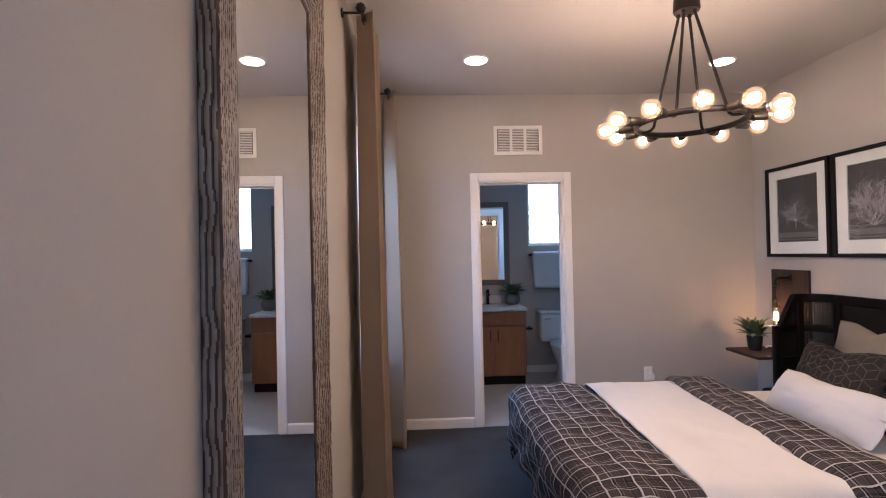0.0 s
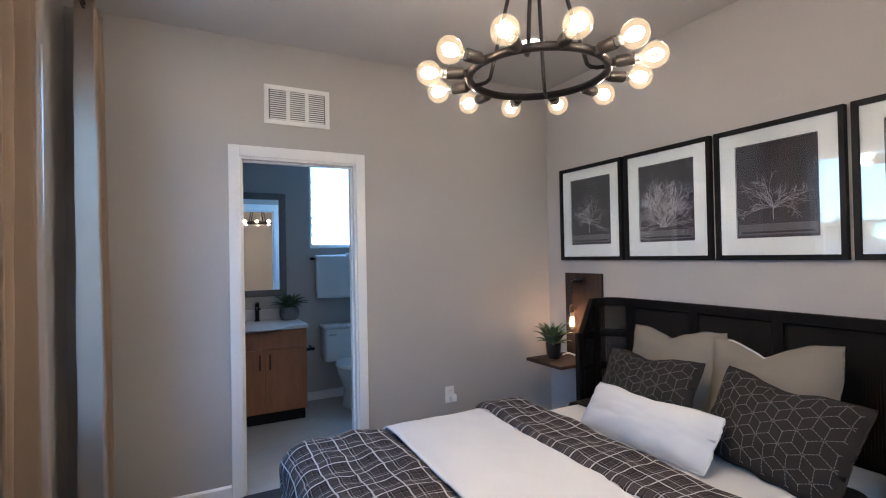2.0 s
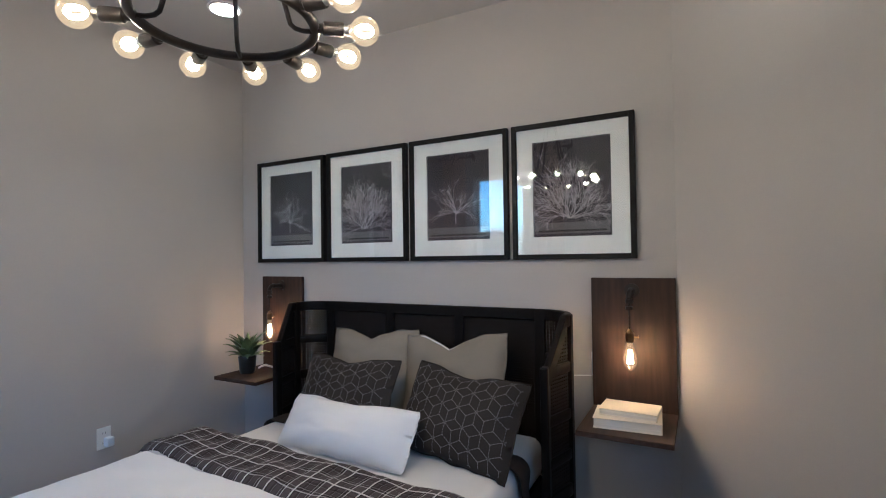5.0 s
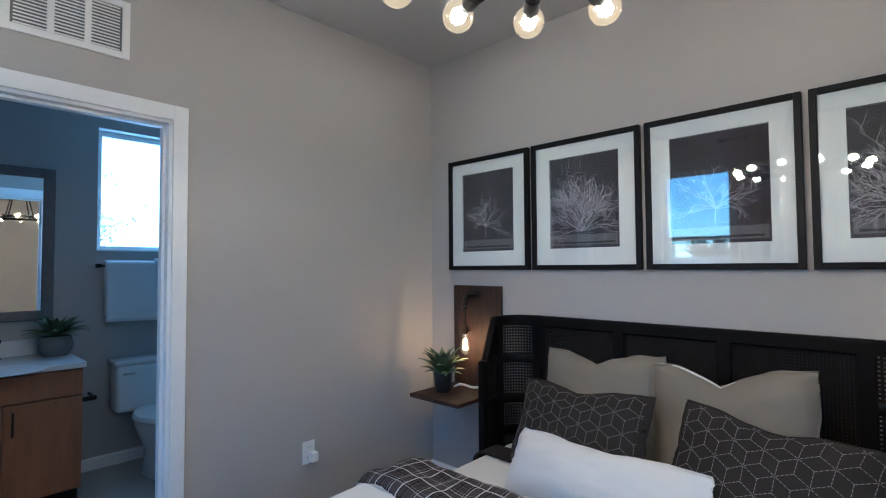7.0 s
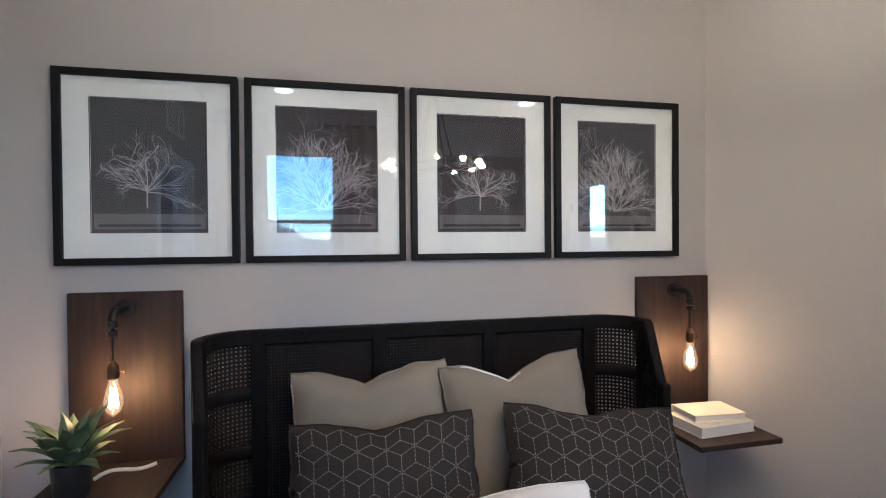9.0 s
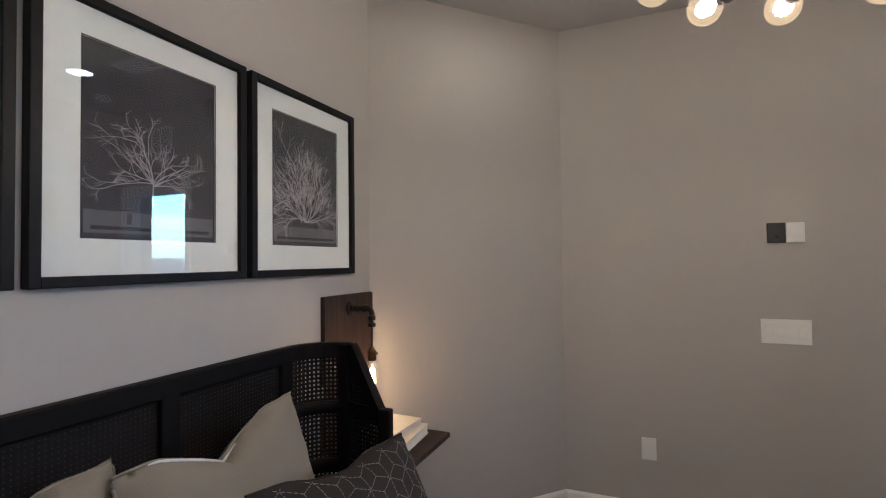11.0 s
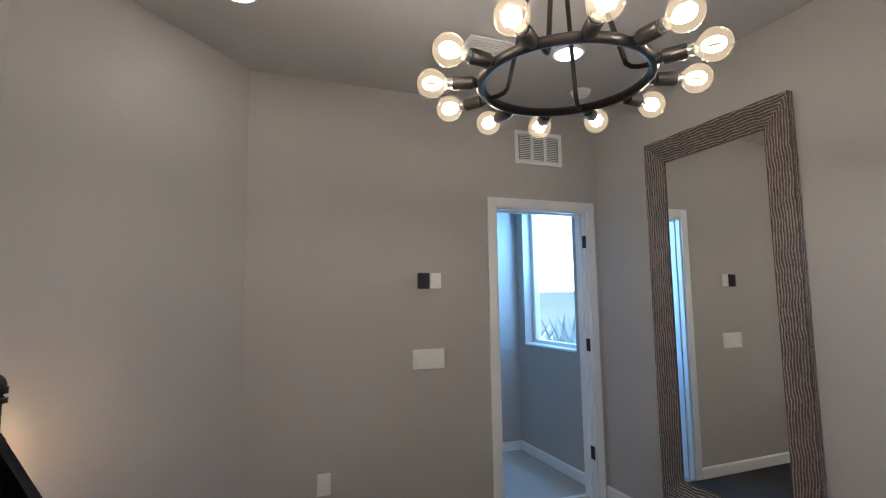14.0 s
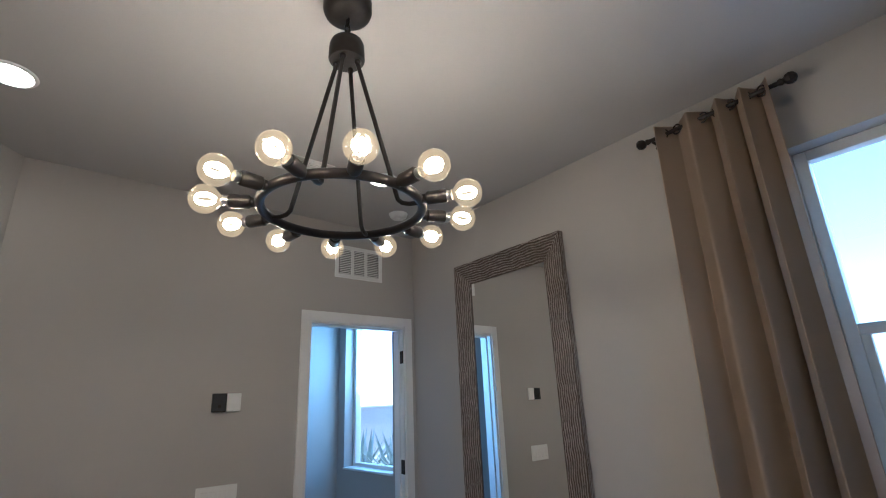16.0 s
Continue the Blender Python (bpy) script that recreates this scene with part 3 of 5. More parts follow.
def strokes(rng, kind):
    """Fine branching strokes of a dry desert plant, lying on the print."""
    bm = bmesh.new()

    def ribbon(pts, w):
        prev = None
        for i, (p, q) in enumerate(zip(pts, pts[1:])):
            d = (q - p)
            if d.length < 1e-6:
                continue
            n = Vector((-d.y, d.x)).normalized() * w * (1 - 0.75 * i / len(pts)) / 2
            quad = [bm.verts.new((0, p.x + n.x, p.y + n.y)), bm.verts.new((0, p.x - n.x, p.y - n.y)), bm.verts.new((0, q.x - n.x * .85, q.y - n.y * .85)), bm.verts.new((0, q.x + n.x * .85, q.y + n.y * .85))]
            bm.faces.new(quad)

    def grow(p, a, length, w, depth):
        pts = [p]
        n = 6
        bend = rng.uniform(-0.12, 0.12)
        for i in range(n):
            a += bend + rng.uniform(-0.16, 0.16)
            p = p + Vector((math.cos(a), math.sin(a))) * length / n
            pts.append(p)
            if depth > 0 and i >= 1 and rng.random() < (0.62 if kind == "round" else 0.5):
                grow(p, a + rng.choice((-1, 1)) * rng.uniform(0.35, 0.9), length * rng.uniform(0.42, 0.66), w * 0.7, depth - 1)
        ribbon(pts, w)

    if kind == "round":
        foot = Vector((0, 0.0))
        for k in range(22):
            a = radians(8 + 164 * (k + rng.uniform(-0.3, 0.3)) / 21)
            grow(foot + Vector((rng.uniform(-0.03, 0.03), rng.uniform(0, 0.015))), a, rng.uniform(0.13, 0.20) * (0.85 + 0.3 * math.sin(a)), 0.0030, 3)
        # the dense rounded mass: curving stems that fill an oval, leaning outwards
        for k in range(150):
            a, r = rng.uniform(0, 2 * math.pi), math.sqrt(rng.uniform(0, 1))
            c = Vector((0.135 * r * math.cos(a), 0.135 + 0.115 * r * math.sin(a)))
            lean = math.pi / 2 - c.x * 6.5 + rng.gauss(0, 0.35)
            pts = [c]
            for i in range(5):
                lean += rng.gauss(0, 0.22)
                pts.append(pts[-1] + Vector((math.cos(lean), math.sin(lean))) * 0.012)
            ribbon(pts, rng.uniform(0.0018, 0.0042))
    else:
        ribbon([Vector((0.0, -0.055)), Vector((0.001, -0.03)), Vector((0.0, 0.0)), Vector((0.002, 0.03))], 0.005)
        for k in range(15):
            a = radians(14 + 152 * (k + rng.uniform(-0.3, 0.3)) / 14)
            grow(Vector((0, rng.uniform(-0.005, 0.012))), a, rng.uniform(0.085, 0.135), 0.0028, 3)
    return bm


def picture(yc, z0, kind, seed):
    """A black frame with a wide white mat, a dark botanical print and a glass front, facing -x."""
    ob = thing("framed_picture", (E_X, yc, z0), "black framed dark botanical print with a wide white mat, under glass", "picture", "four prints over the headboard")
    f, d = 0.026, 0.030
    w, h = PW / 2, PH
    part("frame", boxes((-d, -w, 0, 0, -w + f, h), (-d, w - f, 0, 0, w, h), (-d, -w + f, 0, 0, w - f, f), (-d, -w + f, h - f, 0, w - f, h), r=0.003), FRAME_BLACK, ob)
    iw, z_a, z_b = 0.192, 0.118, 0.602
    x = -0.014
    part("mat_board", boxes((x, -w + f, f, x + 0.003, -iw, h - f), (x, iw, f, x + 0.003, w - f, h - f), (x, -iw, f, x + 0.003, iw, z_a), (x, -iw, z_b, x + 0.003, iw, h - f)), MAT_WHITE, ob, "wide white mat board")
    pr = part("print", boxes((x + 0.004, -iw - 0.004, z_a - 0.004, x + 0.006, iw + 0.004, z_b + 0.004)), PRINT, ob, "dark plum grey botanical print")
    part("keyline", boxes((x - 0.0006, -iw - 0.003, z_a - 0.003, x, -iw, z_b + 0.003), (x - 0.0006, iw, z_a - 0.003, x, iw + 0.003, z_b + 0.003), (x - 0.0006, -iw, z_a - 0.003, x, iw, z_a), (x - 0.0006, -iw, z_b, x, iw, z_b + 0.003)), INK_BAR, ob)
    part("plinth", boxes((x + 0.0032, -iw + 0.006, z_a + 0.012, x + 0.0038, iw - 0.006, z_a + 0.068)), INK_PLINTH, pr)
    part("shadow_bar", boxes((x + 0.0024, -iw + 0.022, z_a + 0.020, x + 0.003, iw - 0.022, z_a + 0.030)), INK_BAR, pr)
    bm = strokes(random.Random(seed), kind)
    bmesh.ops.transform(bm, matrix=Matrix.Translation((x + 0.0015, 0.01, z_a + (0.082 if kind == "round" else 0.145))), verts=bm.verts)
    part("plant_drawing", bm, INK, pr, "pale finely branched plant")
    pane = part("glass", boxes((-0.0195, -w + f, f, -0.018, w - f, h - f)), PICTURE_GLASS, ob, "clear reflecting glass")
    pane.visible_shadow = False
    return ob


for k, kind in enumerate(("round", "tree", "round", "tree")):
    picture(1.571 + PW / 2 + k * 0.6347, 1.355, kind, 11 + k)


# ---- wall mirror ----
def carved_bar(length, width, outer, inner, seed):
    """A mitred frame bar along +x, its front to +z, thick at the outer edge (y = 0) and thin at the glass (y = width), carved in wavy ridges."""
    rng = random.Random(seed)
    bm = bmesh.new()
    nx, ny, ns = max(12, int(length / 0.010)), 66, 16
    ph = [rng.uniform(0, 6.28) for _ in range(8)]
    rows = []
    for i in range(nx + 1):
        f = i / nx
        row = []
        # the outer side, from the wall up
        for j in range(ns):
            h = (outer - 0.004) * j / ns
            x = length * f
            wob = 0.0022 * math.sin(x * 27 + ph[2]) + 0.0015 * math.sin(x * 61 + ph[3]) + 0.0016 * noise.noise(Vector((x * 24, h * 80, seed + 11)))
            row.append(bm.verts.new((x, -0.0035 * abs(math.sin((h + wob) * math.pi / 0.0125)) ** 0.7 if j else 0.0, h)))
        for j in range(ny + 1):
            y = width * j / ny
            x = y + (length - 2 * y) * f
            wob = 0.0030 * math.sin(x * 23 + ph[0]) + 0.0022 * math.sin(x * 51 + ph[1] + y * 30) + 0.0024 * noise.noise(Vector((x * 30, y * 60, seed)))
            ridge = abs(math.sin((y + wob) * math.pi / 0.0155))
            z = outer + (inner - outer) * (j / ny) ** 0.85 - 0.006 + 0.006 * ridge ** 1.6 + 0.0010 * noise.noise(Vector((x * 90, y * 200, seed + 5)))
            if j == 0 or j == ny:
                z -= 0.004
            row.append(bm.verts.new((x, y, z)))
        rows.append(row)
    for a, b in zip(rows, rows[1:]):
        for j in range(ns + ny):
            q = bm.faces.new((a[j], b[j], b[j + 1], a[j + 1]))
            # Colour by height: grooves painted dark as shade, crests pale as highlights.
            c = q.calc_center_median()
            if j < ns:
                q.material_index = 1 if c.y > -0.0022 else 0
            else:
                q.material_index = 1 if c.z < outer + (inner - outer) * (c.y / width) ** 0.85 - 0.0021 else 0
        bm.faces.new((a[-1], b[-1], bm.verts.new((b[-1].co.x, width, 0)), bm.verts.new((a[-1].co.x, width, 0))))
    return bm


MY0, MY1, MZ0, MZ1, MF = 1.080, 1.992, 0.20, 2.37, 0.138
wm = thing("wall_mirror", (W_X, MY0, MZ0), "tall rectangular mirror in a carved grey driftwood frame", "mirror")
mw, mh = MY1 - MY0, MZ1 - MZ0
# local frame: bars lie in the y-z plane, front towards +x
to_wall = Matrix(((0, 0, 1, 0), (1, 0, 0, 0), (0, 1, 0, 0), (0, 0, 0, 1)))
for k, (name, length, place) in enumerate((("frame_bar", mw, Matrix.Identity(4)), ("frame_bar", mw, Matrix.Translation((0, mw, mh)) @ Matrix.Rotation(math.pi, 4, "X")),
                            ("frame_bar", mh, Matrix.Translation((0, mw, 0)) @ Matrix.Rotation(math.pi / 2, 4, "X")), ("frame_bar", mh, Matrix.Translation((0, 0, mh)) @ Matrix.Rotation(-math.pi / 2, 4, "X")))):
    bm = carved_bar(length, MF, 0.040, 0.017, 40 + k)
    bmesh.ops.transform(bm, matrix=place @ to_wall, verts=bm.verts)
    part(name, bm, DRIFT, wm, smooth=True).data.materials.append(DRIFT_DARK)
part("mirror_glass", boxes((0.006, MF - 0.004, MF - 0.004, 0.011, mw - MF + 0.004, mh - MF + 0.004)), MIRROR, wm, "clear mirror glass")
part("inner_lip", boxes((0.011, MF - 0.004, MF - 0.004, 0.0145, MF + 0.004, mh - MF + 0.004), (0.011, mw - MF - 0.004, MF - 0.004, 0.0145, mw - MF + 0.004, mh - MF + 0.004), (0.011, MF + 0.004, MF - 0.004, 0.0145, mw - MF - 0.004, MF + 0.004), (0.011, MF + 0.004, mh - MF - 0.004, 0.0145, mw - MF - 0.004, mh - MF + 0.004)), DRIFT_DARK, wm, "thin dark brown inner lip")


# ---- curtains ----
def curtain(name, y0, y1, xc, z_top, folds, seed, label):
    """A grommet-top panel on its own short rod with a finial at each end."""
    rng = random.Random(seed)
    ob = thing(name, (xc, (y0 + y1) / 2, 0), label, "curtain", "curtains beside the bedroom window")
    w = y1 - y0
    bm = bmesh.new()
    nu, nv = folds * 22, 40
    zt = z_top + 0.035
    ph = rng.uniform(0, 1)
    amp = [rng.uniform(0.75, 1.2) for _ in range(folds + 2)]
    rows = []
    for j in range(nv + 1):
        v = j / nv
        z = zt + (0.012 - zt) * v
        row = []
        for i in range(nu + 1):
            u = i / nu
            # folds of uneven width that loosen and wander towards the hem
            uw = u + 0.045 * math.sin(2 * math.pi * u + ph * 6) + 0.02 * v * noise.noise(Vector((u * 4, v * 1.5, seed + 9)))
            k = min(folds, max(0, int(uw * folds)))
            f = uw * folds - k
            a = amp[k] * (1 - f) + amp[k + 1] * f
            s = math.sin(2 * math.pi * folds * uw)
            lazy = 0.35 * v * math.sin(2 * math.pi * folds * uw * 0.5 + 1.7 * ph)
            x = (0.046 + 0.016 * v) * a * (s + lazy) + 0.010 * noise.noise(Vector((u * 5, v * 2, seed))) + 0.003 * noise.noise(Vector((u * 16, v * 14, seed)))
            y = (u - 0.5) * w * (0.92 + 0.10 * v) + 0.006 * math.sin(4 * math.pi * folds * uw) * (1 - 0.4 * v) + 0.014 * v * noise.noise(Vector((u * 3, v * 2.5, seed + 4)))
            row.append(bm.verts.new((x, y, z)))
        rows.append(row)
    for a, b in zip(rows, rows[1:]):
        for i in range(nu):
            bm.faces.new((a[i], a[i + 1], b[i + 1], b[i]))
    cloth = part("panel", bm, CURTAIN, ob, "tan pleated curtain cloth", smooth=True)
    mod = cloth.modifiers.new("thickness", "SOLIDIFY")
    mod.thickness = 0.002
    rod = part("rod", add_rod(bmesh.new(), (0, -w / 2 - 0.03, z_top), (0, w / 2 + 0.012, z_top), 0.0095, n=12), BLACK_METAL, ob, "dark bronze curtain rod", smooth=True)
    for s in (-1, 1):
        ye = s * (w / 2 + 0.022) if s > 0 else -w / 2 - 0.035
        fin = lathe([(0, -0.012), (0.012, -0.010), (0.015, 0.0), (0.011, 0.008), (0.021, 0.018), (0.026, 0.032), (0.021, 0.046), (0.008, 0.054), (0, 0.055)], 8)
        bmesh.ops.transform(fin, matrix=Matrix.Translation((0, ye, z_top)) @ Matrix.Rotation(-s * math.pi / 2, 4, "X"), verts=fin.verts)
        part("finial", fin, BLACK_METAL, rod)
    br = add_rod(bmesh.new(), (0, -w / 2 - 0.02, z_top), (W_X - xc, -w / 2 - 0.02, z_top), 0.006)
    add_rod(br, (W_X - xc, -w / 2 - 0.02, z_top), (W_X - xc + 0.008, -w / 2 - 0.02, z_top), 0.022)
    part("bracket", br, BLACK_METAL, ob)
    for k in range(folds * 2):
        yk = (-0.5 + (k + 0.5) / (folds * 2)) * w * 0.92
        part("grommet", tube([(0.022 * math.cos(a * math.pi / 8) * 0.3, yk + 0.022 * math.cos(a * math.pi / 8) * 0.9, z_top + 0.022 * math.sin(a * math.pi / 8)) for a in range(16)], 0.004, 6, closed=True), BLACK_METAL, ob, smooth=True)
    return ob


curtain("curtain", 2.645, 3.15, -0.205, 2.615, 4, 3, "tan full-length curtain hanging open on a short black rod")
curtain("curtain", 3.84, 4.19, -0.165, 2.615, 3, 8, "tan full-length curtain in the corner, lit from behind")

# ---- bed ----
BX0, BX1, BYC, BTOP = 0.70, 2.74, 2.725, 0.515
HALF = 0.735
bed = thing("bed", (BX0, BYC, 0), "queen bed with a black winged cane headboard", "bed")
part("mattress", add_box(bmesh.new(), 0.06, -HALF + 0.02, 0.28, BX1 - BX0 + 0.05, HALF - 0.02, BTOP - 0.03, r=0.06, seg=4), WHITE_LINEN, bed, "white fitted sheet over the mattress", smooth=True)
part("side_rail", boxes((0.07, -HALF + 0.03, 0.17, BX1 - BX0 + 0.06, -HALF + 0.06, 0.28), r=0.004), BED_BLACK, bed)
part("side_rail", boxes((0.07, HALF - 0.06, 0.17, BX1 - BX0 + 0.06, HALF - 0.03, 0.28), r=0.004), BED_BLACK, bed)
part("foot_rail", boxes((0.04, -HALF + 0.03, 0.17, 0.07, HALF - 0.03, 0.28), r=0.004), BED_BLACK, bed)
part("slat_base", boxes((0.07, -HALF + 0.06, 0.20, BX1 - BX0 + 0.05, HALF - 0.06, 0.279)), BED_BLACK, bed)
for x, y in ((0.065, HALF - 0.05), (0.065, -HALF + 0.05), (1.0, 0.0)):
    part("leg", add_rod(bmesh.new(), (x, y, 0), (x, y, 0.20), 0.017, 0.024, n=12), BED_BLACK, bed, smooth=True)

# headboard: plan line of back and wings, height along it
HX = 2.850 - BX0
HH = 0.862
HTOP = 1.102


def head_line():
    pts = []
    for y in np.linspace(-HH + 0.16, HH - 0.16, 25):
        pts.append((HX, float(y)))
    side = []
    for a in np.linspace(0, 90, 8)[1:]:
        side.append((HX - 0.16 * (1 - math.cos(radians(a))), HH - 0.16 + 0.16 * math.sin(radians(a))))
    for x in np.linspace(HX - 0.16, HX - 0.345, 12)[1:]:
        side.append((float(x), HH - 0.060 * (HX - 0.16 - x) / 0.2))
    return [(x, -y) for x, y in side[::-1]] + pts + side


def head_top(x):
    """Height of the headboard's top edge: level along the back, sloping down the wings."""
    d = HX - x
    return HTOP if d < 0.19 else HTOP - 0.215 * min(1.0, (d - 0.19) / 0.14)


LINE = head_line()
arc = [0.0]
for p, q in zip(LINE, LINE[1:]):
    arc.append(arc[-1] + math.hypot(q[0] - p[0], q[1] - p[1]))


def at_arc(s):
    s = min(max(s, 0), arc[-1])
    for i in range(len(arc) - 1):
        if s <= arc[i + 1]:
            f = (s - arc[i]) / (arc[i + 1] - arc[i])
            return LINE[i][0] + f * (LINE[i + 1][0] - LINE[i][0]), LINE[i][1] + f * (LINE[i + 1][1] - LINE[i][1])
    return LINE[-1]


def flat_band(s0, s1, low, high, thick, n=60):
    """A flat board that follows the headboard's plan between two places along it; low and high: its edges over x."""
    bm = bmesh.new()
    rings = []
    for s in np.linspace(s0, s1, n):
        x, y = at_arc(float(s))
        (xa, ya), (xb, yb) = at_arc(float(s) - 0.02), at_arc(float(s) + 0.02)
        t = Vector((xb - xa, yb - ya, 0)).normalized()
        nr = Vector((-t.y, t.x, 0)) * thick / 2
        c, e = Vector((x, y, 0)), 0.006
        lo, hi = low(x), high(x)
        rings.append([bm.verts.new(c + nr * k + Vector((0, 0, z))) for k, z in ((-0.7, lo), (0.7, lo), (1, lo + e), (1, hi - e), (0.7, hi), (-0.7, hi), (-1, hi - e), (-1, lo + e))])
    for p, q in zip(rings, rings[1:]):
        for k in range(8):
            bm.faces.new((p[k], p[(k + 1) % 8], q[(k + 1) % 8], q[k]))
    bm.faces.new(rings[0][::-1])
    bm.faces.new(rings[-1])
    return bm


hb_root = part("headboard", flat_band(0, arc[-1], lambda x: head_top(x) - (0.058 if HX - x < 0.19 else 0.085), head_top, 0.034, 220), BED_BLACK, bed, "black winged headboard frame", smooth=True)
part("bottom_rail", flat_band(0, arc[-1], lambda x: 0.27, lambda x: 0.33, 0.034), BED_BLACK, hb_root, smooth=True)
RAIL_Z = [0.86, 0.645, 0.46]
stile_s = arc[-1] / 2 - 0.685
total = arc[-1]
for z in RAIL_Z:
    for s0, s1 in ((0.0, stile_s), (total - stile_s, total)):
        part("cross_rail", flat_band(s0, s1, lambda x: z - 0.024, lambda x: z + 0.024, 0.030, 24), BED_BLACK, hb_root, smooth=True)
stiles = [total / 2 - 0.685, total / 2 - 0.228, total / 2 + 0.228, total / 2 + 0.685]
for s in stiles:
    x, y = at_arc(s)
    part("stile", add_box(bmesh.new(), x - 0.018, y - 0.028, 0.30, x + 0.016, y + 0.028, head_top(x) - 0.006, r=0.005), BED_BLACK, hb_root)
for s in (0.0, total):
    x, y = at_arc(s)
    part("front_post", add_box(bmesh.new(), x - 0.024, y - 0.018, 0.0, x + 0.024, y + 0.018, head_top(x) + 0.002, r=0.008), BED_BLACK, hb_root)
for s in (0.21, total - 0.21):
    x, y = at_arc(s)
    part("back_post", add_box(bmesh.new(), x - 0.022, y - 0.020, 0.0, x + 0.022, y + 0.020, head_top(x) - 0.004, r=0.005), BED_BLACK, hb_root)


def cane(s0, s1, z0, pitch=0.016, w=0.0084):
    """Open woven cane between two places along the headboard, up to its top edge."""
    bm = bmesh.new()

    n = int((s1 - s0) / pitch)
    for i in range(n):
        s = s0 + (i + 0.5) * pitch
        (xa, ya), (xb, yb) = at_arc(s - w / 2), at_arc(s + w / 2)
        zt = head_top(xa) - 0.01
        bm.faces.new([bm.verts.new(v) for v in ((xa, ya, z0), (xb, yb, z0), (xb, yb, zt), (xa, ya, zt))])
    z = z0 + pitch / 2
    while z < HTOP - 0.01:
        last = None
        for s in np.arange(s0, s1 + 1e-6, 0.02):
            x, y = at_arc(float(s))
            ok = z + w < head_top(x) - 0.008
            if ok and last is not None:
                (xl, yl) = last
                bm.faces.new([bm.verts.new(v) for v in ((xl - 0.0012, yl, z), (x - 0.0012, y, z), (x - 0.0012, y, z + w), (xl - 0.0012, yl, z + w))])
            last = (x, y) if ok else None
        z += pitch
    return bm


CANE = material("dark_cane", (0.012, 0.0098, 0.009), 0.65, spec=0.12, spread=0.35, grain=90, bump=0.1)
for s0, s1 in ((0.012, stile_s), (total - stile_s, total - 0.012)):
    wing = part("cane_panel", cane(s0, s1, 0.30), CANE, hb_root, "dark woven cane")
    mod = wing.modifiers.new("thickness", "SOLIDIFY")
    mod.thickness, mod.offset = 0.006, 0.0
for a, b in zip(stiles, stiles[1:]):
    part("cane_panel", cane(a, b, 0.30, 0.0125, 0.0106), CANE, hb_root, "dark woven cane")


# ---- bedding ----
def plaid(name):
    """Dark woven plaid: pale double lines and grey bands both ways, by the cloth's own coordinates in metres."""
    m = bpy.data.materials.new(name)
    m.use_nodes = True
    nt = m.node_tree
    b = nt.nodes["Principled BSDF"]
    b.inputs["Roughness"].default_value = 0.95
    b.inputs["Specular IOR Level"].default_value = 0.15
    uv = nt.nodes.new("ShaderNodeUVMap")
    sep = nt.nodes.new("ShaderNodeSeparateXYZ")
    wob = nt.nodes.new("ShaderNodeTexNoise")
    wob.inputs["Scale"].default_value = 9
    add = nt.nodes.new("ShaderNodeMixRGB")
    add.blend_type, add.inputs[0].default_value = "ADD", 0.022
    nt.links.new(uv.outputs[0], wob.inputs["Vector"])
    nt.links.new(uv.outputs[0], add.inputs[1])
    nt.links.new(wob.outputs["Color"], add.inputs[2])
    nt.links.new(add.outputs[0], sep.inputs[0])

    def math_node(op, a, c=None):
        nd = nt.nodes.new("ShaderNodeMath")
        nd.operation = op
        for i, v in enumerate((a, c)):
            if v is None:
                continue
            if isinstance(v, (int, float)):
                nd.inputs[i].default_value = v
            else:
                nt.links.new(v, nd.inputs[i])
        return nd.outputs[0]

    def band(axis, period, centre, half):
        t = math_node("FRACT", math_node("DIVIDE", axis, period))
        return math_node("LESS_THAN", math_node("ABSOLUTE", math_node("SUBTRACT", t, centre)), half / period)

    u, v = sep.outputs[0], sep.outputs[1]
    P = 0.118
    white, grey = 0.0, 0.0
    for ax, k in ((u, 0.8), (v, 1.0)):
        for centre, half, weight in ((0.20, 0.0034, 0.66), (0.53, 0.0023, 0.38), (0.64, 0.0015, 0.22), (0.90, 0.0012, 0.14)):
            white = math_node("ADD", math_node("MULTIPLY", band(ax, P, centre, half), weight * k), white)
        for centre, half, weight in ((0.37, 0.0140, 0.52), (0.04, 0.0085, 0.32), (0.77, 0.0100, 0.34)):
            grey = math_node("ADD", math_node("MULTIPLY", band(ax, P, centre, half), weight * k), grey)
    base = nt.nodes.new("ShaderNodeMixRGB")
    base.inputs[1].default_value, base.inputs[2].default_value = (0.017, 0.0115, 0.0130, 1), (0.090, 0.075, 0.075, 1)
    nt.links.new(math_node("MINIMUM", grey, 1.0), base.inputs[0])
    top = nt.nodes.new("ShaderNodeMixRGB")
    top.inputs[2].default_value = (0.66, 0.63, 0.62, 1)
    nt.links.new(base.outputs[0], top.inputs[1])
    fac = math_node("MINIMUM", math_node("MULTIPLY", white, 1.5), 0.85)
    nt.links.new(fac, top.inputs[0])
    weave = nt.nodes.new("ShaderNodeTexNoise")
    weave.inputs["Scale"].default_value = 380
    nt.links.new(uv.outputs[0], weave.inputs["Vector"])
    mul = nt.nodes.new("ShaderNodeMixRGB")
    mul.blend_type, mul.inputs[0].default_value = "MULTIPLY", 0.5
    nt.links.new(top.outputs[0], mul.inputs[1])
    nt.links.new(weave.outputs["Color"], mul.inputs[2])
    nt.links.new(mul.outputs[0], b.inputs["Base Color"])
    bp = nt.nodes.new("ShaderNodeBump")
    bp.inputs["Strength"].default_value, bp.inputs["Distance"].default_value = 0.3, 0.002
    nt.links.new(weave.outputs["Fac"], bp.inputs["Height"])
    nt.links.new(bp.outputs[0], b.inputs["Normal"])
    return m


